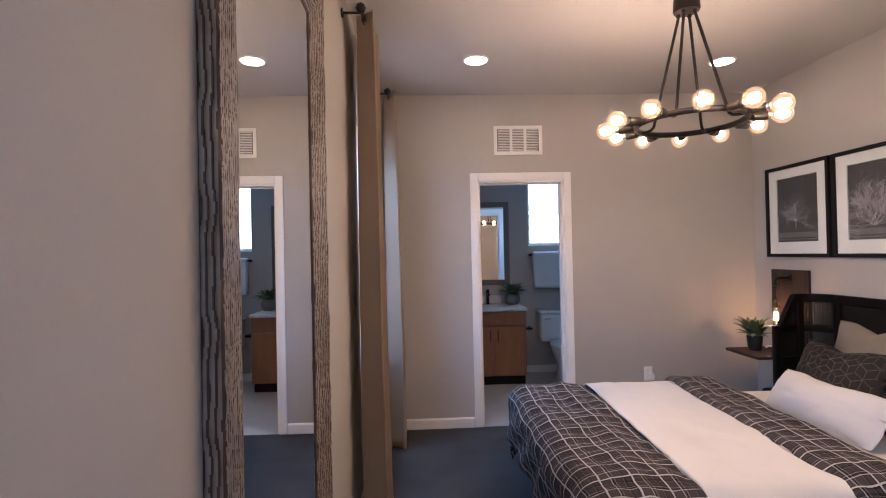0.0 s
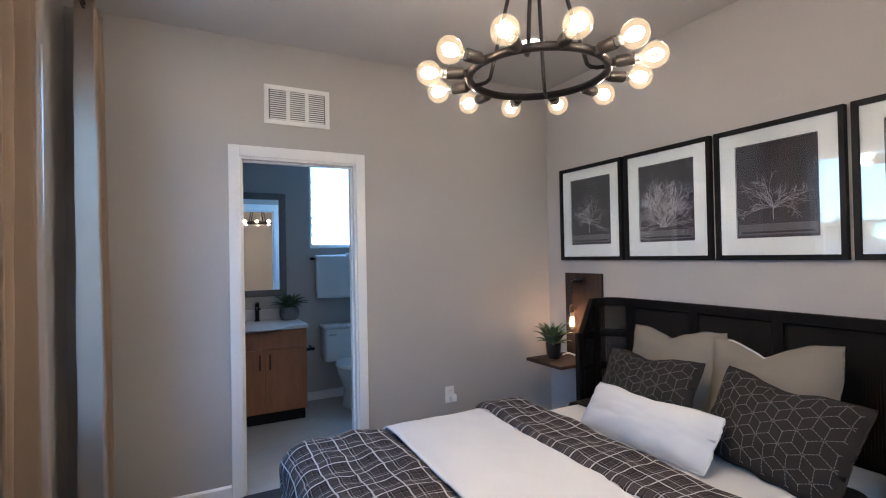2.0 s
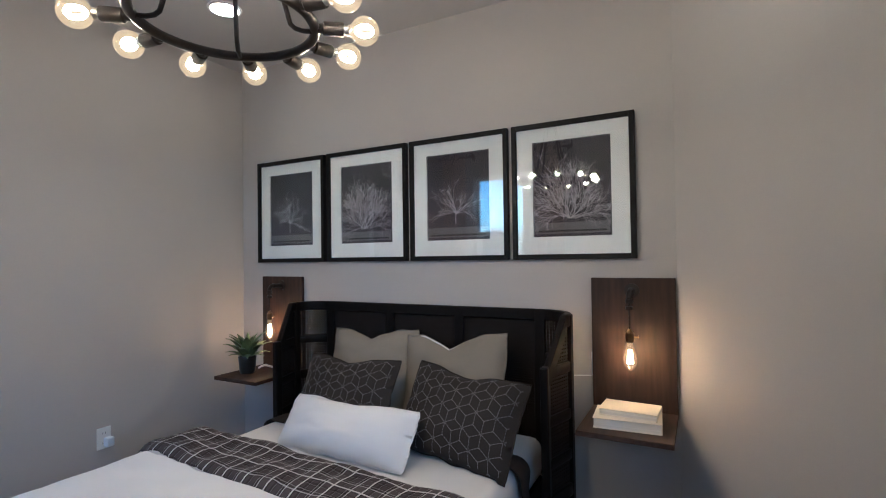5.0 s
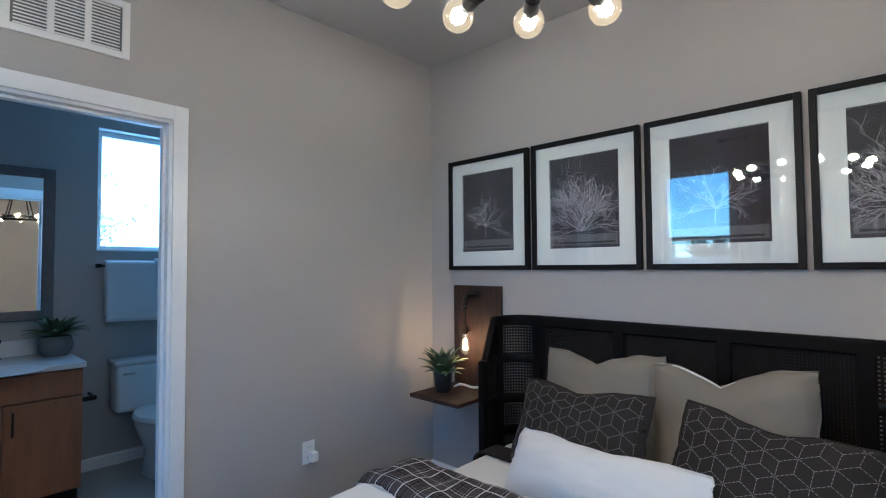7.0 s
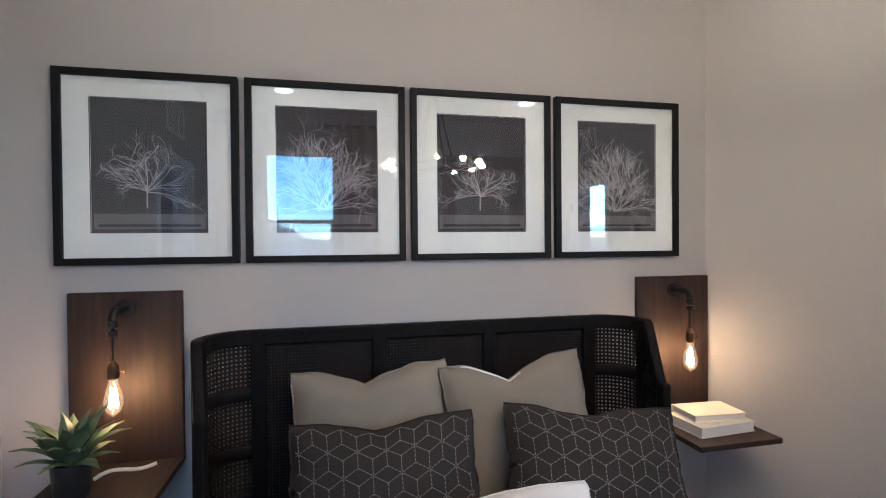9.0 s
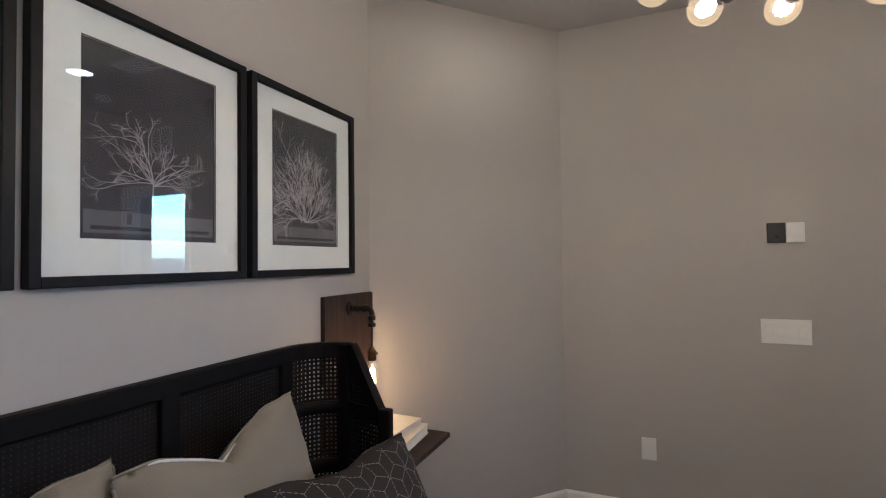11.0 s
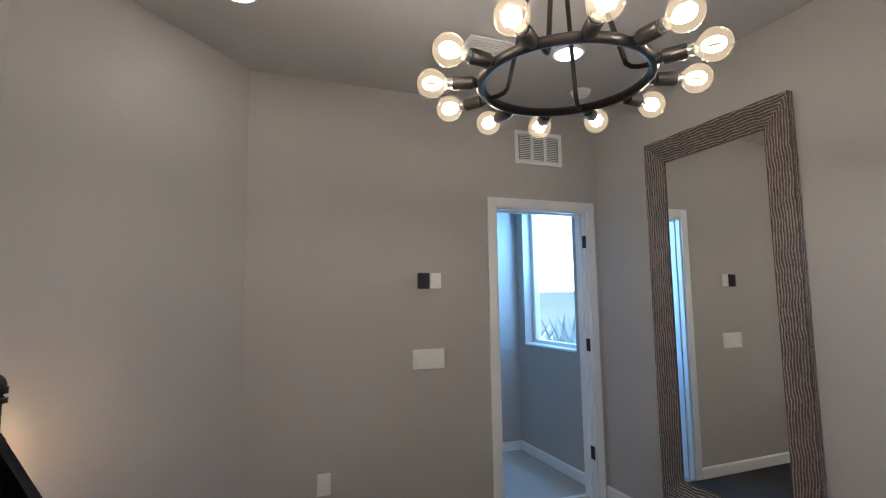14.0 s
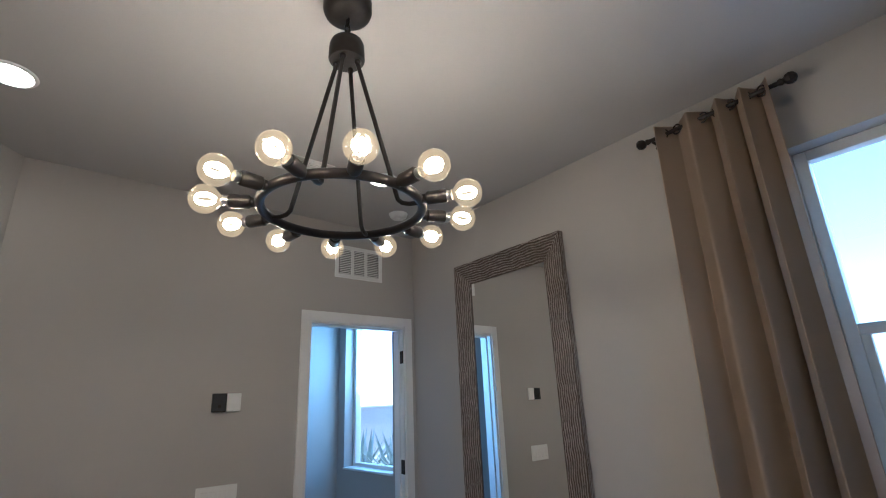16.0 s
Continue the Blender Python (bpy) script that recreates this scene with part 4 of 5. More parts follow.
PLAID = plaid("plaid_cotton")


def drape(x0, x1, lift, hang, foot, seed, puff, skew=0.0, round_edge=0.0, half=HALF, hang_foot=None, R=0.075, tuck=0.0):
    """A cloth over the bed from x0 to x1 (world), falling over both sides, and over the foot where foot is set."""
    bm = bmesh.new()
    uvl = bm.loops.layers.uv.new("UVMap")
    top = BTOP + lift
    ef = BX0 + 0.03
    hf = hang if hang_foot is None else hang_foot
    us = list(np.arange(ef - hf if foot else x0, x1 + 1e-6, 0.016))
    vs = list(np.arange(-half - hang, half + hang + 1e-6, 0.02))
    grid = []
    for u in us:
        row = []
        for v in vs:
            dx = max(0.0, ef - u) if foot else 0.0
            dy = max(0.0, abs(v) - (half - 0.045))
            d = math.hypot(dx, dy)
            px, py = max(u, ef) if foot else u, max(-half + 0.045, min(half - 0.045, v))
            px += skew * (BYC + 0.4 - (BYC + py)) / 1.5
            z = top
            # the edge tucked under the next cloth lies lower and closer
            under = tuck * max(0.0, min(1.0, (u - (x1 - 0.11)) / 0.06))
            r_ = R - under
            z -= under
            if d > 0:
                nx_, ny_ = -dx / d, math.copysign(dy / d, v)
                q = min(d / r_, math.pi / 2)
                out = r_ * math.sin(q)
                drop = r_ * (1 - math.cos(q)) + max(0.0, d - r_ * math.pi / 2)
                # folds of the hanging part
                fold = 0.016 * min(1, drop / 0.2) * math.sin((u * 1.0 + v * 0.8) * 21 + seed + 2 * noise.noise(Vector((u * 2, v * 2, seed))))
                px += nx_ * (out + fold)
                py += ny_ * (out + fold)
                z -= drop
            wr = noise.noise(Vector((u * 4.2, v * 3.4, seed * 1.7))) * 0.014 + noise.noise(Vector((u * 11, v * 9, seed * 2.1))) * 0.006 + abs(noise.noise(Vector((u * 7 + v * 4, v * 5 - u * 2, seed)))) * 0.010
            z += puff * wr * (1 - (0.75 * under / tuck if tuck else 0))
            if round_edge > 0:
                e = min((u - us[0]), (us[-1] - u)) / round_edge
                if e < 1:
                    z -= lift * 0.9 * (1 - math.sqrt(max(0, 1 - (1 - e) ** 2)))
            row.append((bm.verts.new((px - BX0, py, max(z, 0.02))), u, v))
        grid.append(row)
    for a, b in zip(grid, grid[1:]):
        for i in range(len(vs) - 1):
            q = (a[i], b[i], b[i + 1], a[i + 1])
            f = bm.faces.new([t[0] for t in q])
            for lp, t in zip(f.loops, q):
                lp[uvl].uv = (t[1], t[2] + 1.0)
    return bm


def cloth(name, bm, mat, label, category):
    ob = tagged(link(name, bm, mat, True), label, category)
    ob.location = (BX0, BYC, 0)
    mod = ob.modifiers.new("thickness", "SOLIDIFY")
    mod.thickness, mod.offset = 0.008, 1.0
    return ob


cloth("duvet", drape(0, 1.20, 0.030, 0.36, True, 2, 1.7, hang_foot=0.40, R=0.115, tuck=0.034), PLAID, "dark plaid duvet covering the foot of the bed", "duvet")
cloth("blanket", drape(1.115, 1.86, 0.036, 0.34, False, 5, 0.6, skew=-0.06, R=0.112), WHITE_LINEN, "smooth white blanket laid across the bed", "blanket")
cloth("folded_duvet", drape(1.655, 1.985, 0.060, 0.30, False, 9, 1.3, skew=-0.095, round_edge=0.06, R=0.125), PLAID, "dark plaid duvet edge folded back across the bed", "duvet")

cloth("bed_throw", drape(2.34, 2.47, -0.025, 0.24, False, 4, 0.1, half=HALF - 0.010, R=0.060), CHARCOAL, "charcoal cloth band tucked across the head of the bed", "throw")


# ---- pillows ----
def pillow_point(u, v, w, h, t, pinch, chop, side, seed):
    """A point of a cushion, u and v from -1 to 1; chop: the dent in the top edge."""
    round_off = 1 - 0.05 * abs(u * v) ** 5
    pinch_u = (1 - 0.085 * pinch * (1 - v * v) ** 0.8) * round_off
    pinch_v = (1 - 0.11 * pinch * (1 - u * u) ** 0.8) * round_off
    x = u * w / 2 * (0.985 if abs(u) < 1 else 1) * pinch_u
    z = v * h / 2 * pinch_v
    if v > 0:
        z -= chop * max(0.0, 1 - abs(u + 0.08) / 0.62) ** 1.6 * v ** 2
    full = max(0.0, (1 - abs(u) ** 2.6) * (1 - abs(v) ** 2.6)) ** 0.55
    d = t / 2 * full
    d += 0.010 * noise.noise(Vector((u * 2.2 + seed, v * 2.2, side))) * full + 0.004 * noise.noise(Vector((u * 6, v * 6, seed)))
    # slack seams
    edge = max(abs(u), abs(v)) ** 6
    x += 0.007 * edge * noise.noise(Vector((v * 4, seed, 1.0)))
    z += 0.007 * edge * noise.noise(Vector((u * 4, seed, 5.0)))
    return Vector((x, -side * d, z))


def pillow(name, w, h, t, mat, loc, tilt, turn, roll, label, chop=0.0, seed=1, stitch=None, piping=None, insert=None, pinch=1.0):
    """A cushion standing on its lower edge; tilt: degrees it leans back."""
    ob = new(name)
    tagged(ob, label, "pillow")
    bm = bmesh.new()
    n = 26
    for side in (1, -1):
        g = [[bm.verts.new(pillow_point(-1 + 2 * i / n, -1 + 2 * j / n, w, h, t, pinch, chop, side, seed)) for i in range(n + 1)] for j in range(n + 1)]
        for j in range(n):
            for i in range(n):
                q = (g[j][i], g[j][i + 1], g[j + 1][i + 1], g[j + 1][i])
                bm.faces.new(q if side > 0 else q[::-1])
    bmesh.ops.remove_doubles(bm, verts=bm.verts, dist=0.0015)
    part("cover", bm, mat, ob, smooth=True)
    if stitch is not None:
        bm = bmesh.new()
        a = stitch
        hs = a * math.sqrt(3) / 2

        def put(p, q):
            steps = max(3, int((q - p).length / 0.012))
            pts = []
            for k in range(steps + 1):
                c = p + (q - p) * k / steps
                uu, vv = c.x / (w / 2), c.y / (h / 2)
                if abs(uu) > 0.96 or abs(vv) > 0.96:
                    pts.append(None)
                    continue
                pts.append(pillow_point(uu, vv, w, h, t, pinch, chop, 1, seed) + Vector((0, -0.0016, 0)))
            for k in range(steps):
                if pts[k] is None or pts[k + 1] is None:
                    continue
                s, e = pts[k], pts[k] + (pts[k + 1] - pts[k]) * 0.72
                d = (e - s)
                nn = d.cross(Vector((0, 1, 0))).normalized() * 0.0011
                bm.faces.new([bm.verts.new(c) for c in (s + nn, s - nn, e - nn, e + nn)])

        rows_n, cols_n = int(h / (1.5 * a)) + 3, int(w / (2 * hs)) + 3
        for r in range(-rows_n, rows_n + 1):
            for c in range(-cols_n, cols_n + 1):
                o = Vector((c * 2 * hs + (hs if r % 2 else 0), r * 1.5 * a))
                corner = [o + Vector((a * math.cos(radians(90 + 60 * k)), a * math.sin(radians(90 + 60 * k)))) for k in range(6)]
                for k in range(3):
                    put(corner[k], corner[k + 1])
                for k in (1, 3, 5):
                    put(o, corner[k])
        part("stitching", bm, STITCH, ob, "pale stitched cube pattern")
    if piping:
        ring = []
        for k in range(80):
            s = k / 20
            e = int(s) % 4
            f = (s - int(s)) * 2 - 1
            uv = ((f, -1), (1, f), (-f, 1), (-1, -f))[e]
            ring.append(pillow_point(*uv, w, h, t, pinch, chop, 1, seed) * 1.0 + Vector((0.004 * noise.noise(Vector((s * 5, 0, seed))), 0, 0.004 * noise.noise(Vector((s * 6, 3, seed))))))
        part("flange", tube(ring, 0.0042, 6, closed=True), piping, ob, smooth=True)
    if insert:
        bm = bmesh.new()
        g = []
        for i in range(21):
            u = -0.80 + 0.9 * i / 20
            p = pillow_point(u, 0.97, w, h, t, pinch, chop, 1, seed)
            hgt = 0.006 * math.sin(math.pi * (i + 0.3) / 20.6) ** 0.6
            g.append([bm.verts.new(p + Vector((0, 0.006 + 0.012 * a, -0.01 + (hgt + 0.012) * b))) for a, b in ((0, 0), (0.15, 0.8), (0.5, 1), (0.85, 0.8), (1, 0))])
        for a, b in zip(g, g[1:]):
            for k in range(4):
                bm.faces.new((a[k], b[k], b[k + 1], a[k + 1]))
        part("pillow_insert", bm, insert, ob, "white pillow showing at the open edge", smooth=True)
    ob.matrix_basis = Matrix.Translation(loc) @ Matrix.Rotation(radians(turn), 4, "Z") @ Matrix.Rotation(radians(-tilt), 4, "X") @ Matrix.Rotation(radians(roll), 4, "Y") @ Matrix.Translation((0, 0, h / 2))
    return ob


STITCH = material("pale_thread", (0.19, 0.17, 0.158), 0.9, spread=0.15, grain=90, bump=0)
ZB = BTOP - 0.03
FACE = -90  # front towards -x
pillow("euro_pillow", 0.61, 0.51, 0.17, TAN_LINEN, (2.610, 2.978, ZB), 17, FACE, -2, "tan linen pillow with a chopped top, leaning on the headboard", 0.05, 3, piping=TAN_LINEN)
pillow("euro_pillow", 0.605, 0.52, 0.17, TAN_LINEN, (2.560, 2.418, ZB), 17, FACE, -4, "tan linen pillow with a white pillow showing inside", 0.07, 6, piping=TAN_LINEN, insert=WHITE_LINEN)
pillow("throw_pillow", 0.635, 0.42, 0.17, CHARCOAL, (2.338, 2.970, ZB - 0.008), 27, FACE - 2, -1, "charcoal cushion with a pale stitched cube pattern", 0.03, 9, stitch=0.056, piping=CHARCOAL)
pillow("throw_pillow", 0.635, 0.43, 0.18, CHARCOAL, (2.268, 2.305, ZB - 0.006), 30, FACE - 7, 4, "charcoal cushion with a pale stitched cube pattern, slightly tilted", 0.03, 14, stitch=0.056, piping=CHARCOAL)
pillow("lumbar_pillow", 0.76, 0.262, 0.18, WHITE_LINEN, (2.098, 2.760, ZB + 0.004), 36, FACE - 3, -1, "long white lumbar cushion at the front", 0.018, 21, piping=WHITE_LINEN, pinch=0.45)


# ---- wall lamps with shelves ----
def shelf_lamp(yc, zb, label):
    ob = thing("wall_lamp_shelf", (E_X, yc, zb), label, "wall lamp", "lamps with shelves beside the bed")
    hw = 0.187
    part("back_board", boxes((-0.022, -hw, 0, 0, hw, 0.635), r=0.003), DARK_WOOD, ob, "dark stained pine board")
    part("shelf", boxes((-0.415, -hw, -0.004, -0.022, hw, 0.018), r=0.003), DARK_WOOD, ob, "dark stained pine shelf")
    fl = lathe([(0, 0), (0.034, 0), (0.034, 0.006), (0.017, 0.008), (0.016, 0.018), (0, 0.018)], 20)
    bmesh.ops.transform(fl, matrix=Matrix.Translation((-0.022, 0, 0.575)) @ Matrix.Rotation(-math.pi / 2, 4, "Y"), verts=fl.verts)
    part("flange", fl, BLACK_METAL, ob, smooth=True)
    pts = [(-0.03, 0, 0.575), (-0.105, 0, 0.575)] + [(-0.105 - 0.026 * math.sin(radians(a)), 0, 0.549 + 0.026 * math.cos(radians(a))) for a in (20, 40, 60, 80, 90)] + [(-0.131, 0, 0.505)]
    pipe = part("pipe", tube(pts, 0.0125, 12), BLACK_METAL, ob, "black iron pipe elbow", smooth=True)
    for p, q in (((-0.09, 0, 0.575), (-0.109, 0, 0.575)), ((-0.131, 0, 0.545), (-0.131, 0, 0.525)), ((-0.131, 0, 0.512), (-0.131, 0, 0.497))):
        part("collar", add_rod(bmesh.new(), p, q, 0.0165, n=14), BLACK_METAL, pipe, smooth=True)
    part("cord", add_rod(bmesh.new(), (-0.131, 0, 0.50), (-0.131, 0, 0.405), 0.0035, n=8), BLACK_METAL, ob)
    sk = lathe([(0, 0.410), (0.007, 0.410), (0.012, 0.398), (0.0175, 0.392), (0.0185, 0.358), (0.016, 0.350), (0, 0.350)], 18)
    bmesh.ops.transform(sk, matrix=Matrix.Translation((-0.131, 0, 0)), verts=sk.verts)
    add_rod(sk, (-0.131, -0.018, 0.375), (-0.131, -0.036, 0.375), 0.003)
    add_rod(sk, (-0.131, -0.034, 0.375), (-0.131, -0.038, 0.375), 0.007)
    part("lamp_socket", sk, BRASS, ob, "aged brass socket with a key switch", smooth=True)
    prof = [(0.0125, 0.352), (0.014, 0.335), (0.022, 0.310), (0.029, 0.282), (0.029, 0.262), (0.022, 0.240), (0.010, 0.228), (0.004, 0.222), (0, 0.220)]
    bm = lathe(prof, 20)
    bmesh.ops.transform(bm, matrix=Matrix.Translation((-0.131, 0, 0)), verts=bm.verts)
    b = part("bulb", bm, EDISON_GLASS, ob, "clear teardrop filament bulb", smooth=True)
    b.visible_shadow = False
    bm = bmesh.new()
    for j in range(6):
        a = j * math.pi / 3
        add_rod(bm, (-0.131 + 0.013 * math.cos(a), 0.013 * math.sin(a), 0.256), (-0.131 + 0.007 * math.cos(a), 0.007 * math.sin(a), 0.315), 0.0016, n=6)
    part("filament", bm, EDISON, b, "glowing filament")
    return ob


BRASS = material("aged_brass", (0.16, 0.10, 0.05), 0.4, 0.9, spread=0.3, grain=60, bump=0.05)
EDISON = glowing("edison_filament", (1.0, 0.55, 0.23), 52.0)
shelf_lamp(3.865, 0.622, "dark pine wall lamp with a shelf holding a potted plant")
shelf_lamp(1.598, 0.628, "dark pine wall lamp with a shelf holding two books")
lamp_cord = tagged(link("lamp_cord", tube([(2.872, 1.79, 0.90 - 0.012 * k) if k < 8 else (2.872, 1.79 + 0.02 * (k - 8), 0.80 - 0.002 * k) for k in range(16)], 0.003, 6), PLASTIC, True), "thin white lamp cord along the wall", "cord")


def book(loc, w, d, h, turn, label, mat):
    ob = thing("book", loc, label, "book", "books on the bedside shelf", turn)
    part("cover", boxes((-d / 2, -w / 2, 0, d / 2, w / 2, 0.003), (-d / 2, -w / 2, h - 0.003, d / 2, w / 2, h), (d / 2 - 0.004, -w / 2, 0.003, d / 2, w / 2, h - 0.003), r=0.0008), mat, ob, "cream cover")
    part("page_block", boxes((-d / 2 + 0.004, -w / 2 + 0.004, 0.003, d / 2 - 0.004, w / 2 - 0.004, h - 0.003)), PAGES, ob, "pale page block")
    return ob


PAGES = material("page_block", (0.66, 0.62, 0.55), 0.9, spread=0.12, grain=4, bump=0.2, stretch=(1, 1, 90))
book((2.640, 1.598, 0.646), 0.270, 0.190, 0.042, 4, "thick cream book lying on the shelf", PAPER)
book((2.660, 1.590, 0.688), 0.235, 0.155, 0.028, -3, "cream book lying on the larger one", PAPER)


def succulent(loc, size, rows, seed, label, pot_mat, pot_prof):
    ob = thing("potted_plant", loc, label, "plant")
    part("pot", lathe(pot_prof, 26), pot_mat, ob, smooth=True)
    rim = max(r for r, z in pot_prof)
    zt = max(z for r, z in pot_prof)
    part("soil", lathe([(0, zt - 0.012), (rim * 0.86, zt - 0.014)], 20), BARK, ob)
    rng = random.Random(seed)
    for count, lean, length in rows:
        for k in range(count):
            a = 2 * math.pi * (k + rng.uniform(-0.2, 0.2)) / count + lean
            le, ln_ = radians(lean + rng.uniform(-7, 7)), length * size * rng.uniform(0.85, 1.1)
            bm = bmesh.new()
            g = []
            for i in range(7):
                f = i / 6
                wd = 0.17 * ln_ * (math.sin(math.pi * min(1, f * 0.86 + 0.12)) ** 0.8) * (1 - f ** 5)
                bend = le + 0.35 * f * f
                c = Vector((ln_ * f * math.sin(bend), 0, ln_ * f * math.cos(bend)))
                nrm = Vector((math.cos(bend), 0, -math.sin(bend)))
                g.append([bm.verts.new(c + Vector((0, s * wd, 0)) - nrm * 0.25 * wd * (1 - s * s) * sg + nrm * 0.02 * ln_ * abs(s)) for s, sg in ((-1, 1), (0, 1), (1, 1), (0, -1))])
            for p, q in zip(g, g[1:]):
                for i in range(4):
                    bm.faces.new((p[i], p[(i + 1) % 4], q[(i + 1) % 4], q[i]))
            bmesh.ops.transform(bm, matrix=Matrix.Translation((0.012 * math.cos(a), 0.012 * math.sin(a), zt - 0.012)) @ Matrix.Rotation(a, 4, "Z"), verts=bm.verts)
            part("leaf", bm, LEAF, ob, smooth=True)
    return ob


succulent((2.63, 3.935, 0.640), 0.185, ((5, 6, 0.95), (7, 20, 1.0), (8, 36, 0.95), (7, 56, 0.75)), 4, "green agave-like succulent in a black pot on the shelf", POT, [(0, 0), (0.043, 0), (0.048, 0.01), (0.056, 0.105), (0.055, 0.112), (0.050, 0.110), (0.048, 0.095)])
twig = [(2.69 + 0.004 * k, 3.90 - 0.022 * k, 0.662 + 0.016 * math.sin(k * 0.7) * (1 - k / 12) + 0.003 * k) for k in range(9)]
tagged(link("lamp_cord", tube(twig, 0.0065, 8), PAGES, True), "pale knotted rope cord lying on the shelf", "cord")

# ---- bathroom ----
VX0, VX1, VY = 0.465, 1.172, 5.47
van = thing("vanity_cabinet", ((VX0 + VX1) / 2, VY, 0), "honey-stained wooden bathroom vanity with two doors", "cabinet")
vw = (VX1 - VX0) / 2
part("body", boxes((-vw, 0.02, 0.10, vw, BATH_N - VY - 0.002, 0.80)), CABINET, van)
part("toe_kick", boxes((-vw + 0.01, 0.06, 0, vw - 0.01, BATH_N - VY - 0.01, 0.10)), FRAME_BLACK, van, "dark recessed toe kick")
part("false_front", boxes((-vw + 0.004, 0, 0.645, vw - 0.004, 0.02, 0.792), r=0.002), CABINET, van)
for s in (-1, 1):
    a, c = (-vw + 0.004, -0.0015) if s < 0 else (0.0015, vw - 0.004)
    d = part("door", boxes((a, 0, 0.11, c, 0.02, 0.638), r=0.002), CABINET, van)
    hx = s * 0.04
    hd = add_rod(bmesh.new(), (hx, -0.026, 0.475), (hx, -0.026, 0.605), 0.0055, n=10)
    add_rod(hd, (hx, -0.026, 0.49), (hx, 0.0, 0.49), 0.0045)
    add_rod(hd, (hx, -0.026, 0.59), (hx, 0.0, 0.59), 0.0045)
    part("handle", hd, BLACK_METAL, d, "black bar handle", smooth=True)
top_ob = thing("countertop", ((VX0 + VX1) / 2, VY, 0.80), "white quartz countertop with a backsplash", "countertop")
part("slab", boxes((-vw - 0.012, -0.016, 0.0, vw + 0.012, BATH_N - VY - 0.002, 0.032), r=0.004), COUNTER, top_ob)
part("backsplash", boxes((-vw - 0.012, BATH_N - VY - 0.02, 0.032, vw + 0.012, BATH_N - VY - 0.001, 0.13), r=0.002), COUNTER, top_ob)
part("basin", lathe([(0.19, 0.0325), (0.185, 0.034), (0.17, 0.033), (0.12, 0.0328), (0.0, 0.0327)], 30), PORCELAIN, top_ob, "shallow white basin", smooth=True)
fa = thing("faucet", (0.82, 5.93, 0.832), "matte black single-post bathroom faucet", "faucet")
part("post", lathe([(0, 0), (0.026, 0), (0.026, 0.006), (0.019, 0.010), (0.019, 0.165), (0, 0.168)], 18), FRAME_BLACK, fa, smooth=True)
part("spout", boxes((-0.014, -0.12, 0.11, 0.014, 0.0, 0.132), r=0.004), FRAME_BLACK, fa)
part("lever", boxes((-0.006, -0.06, 0.170, 0.006, 0.012, 0.178), r=0.003), FRAME_BLACK, fa)
succulent((1.10, 5.88, 0.832), 0.18, ((6, 10, 0.95), (9, 32, 1.0), (10, 56, 0.95)), 7, "dark green succulent in a grey stone pot on the counter", STONE_POT, [(0, 0), (0.064, 0), (0.086, 0.032), (0.092, 0.072), (0.081, 0.118), (0.077, 0.121), (0.072, 0.113)])
bmx0, bmx1, bmz0, bmz1 = 0.54, 1.10, 1.05, 2.035
bm_ob = thing("bathroom_mirror", (bmx0, BATH_N, bmz0), "rectangular mirror in a grey wood frame over the vanity", "mirror")
w, h, f = bmx1 - bmx0, bmz1 - bmz0, 0.062
part("frame", boxes((0, -0.028, 0, f, 0, h), (w - f, -0.028, 0, w, 0, h), (f, -0.028, 0, w - f, 0, f), (f, -0.028, h - f, w - f, 0, h), r=0.004), GREY_FRAME, bm_ob)
part("mirror_glass", boxes((f, -0.012, f, w - f, -0.008, h - f)), MIRROR, bm_ob)
tb = thing("towel_bar", (1.33, BATH_N, 1.40), "black towel bar under the bathroom window", "towel bar")
part("bar", add_rod(bmesh.new(), (0.0, -0.06, 0), (0.66, -0.06, 0), 0.008, n=12), FRAME_BLACK, tb, smooth=True)
for x in (0.012, 0.648):
    part("post", boxes((x - 0.012, -0.07, -0.014, x + 0.012, 0, 0.014), r=0.003), FRAME_BLACK, tb)


def towel(x0, x1, z_bar, front, back, y_bar, mat, seed, label):
    """A folded towel hung over a bar."""
    bm = bmesh.new()
    prof = [(-0.016, -front + front * k / 12) for k in range(12)] + [(0.016 * math.cos(radians(180 - a)), 0.014 * math.sin(radians(a))) for a in (0, 30, 60, 90, 120, 150, 180)] + [(0.016, -back * k / 10) for k in range(1, 11)]
    n = 24
    rows = []
    for y, z in prof:
        row = []
        for i in range(n + 1):
            f = i / n
            dd = min(1, max(0, -z) / 0.25)
            row.append(bm.verts.new((x0 + (x1 - x0) * (f + 0.04 * dd * (0.5 - f)), y_bar + y + dd * 0.012 * math.sin(f * 9 + seed) * (1 if y < 0 else 0.3), z_bar + z - 0.012 * dd * f)))
        rows.append(row)
    for a, b in zip(rows, rows[1:]):
        for i in range(n):
            bm.faces.new((a[i], a[i + 1], b[i + 1], b[i]))
    ob = tagged(link("towel", bm, mat, True), label, "towel")
    mod = ob.modifiers.new("thickness", "SOLIDIFY")
    mod.thickness, mod.offset = 0.012, 1.0
    return ob


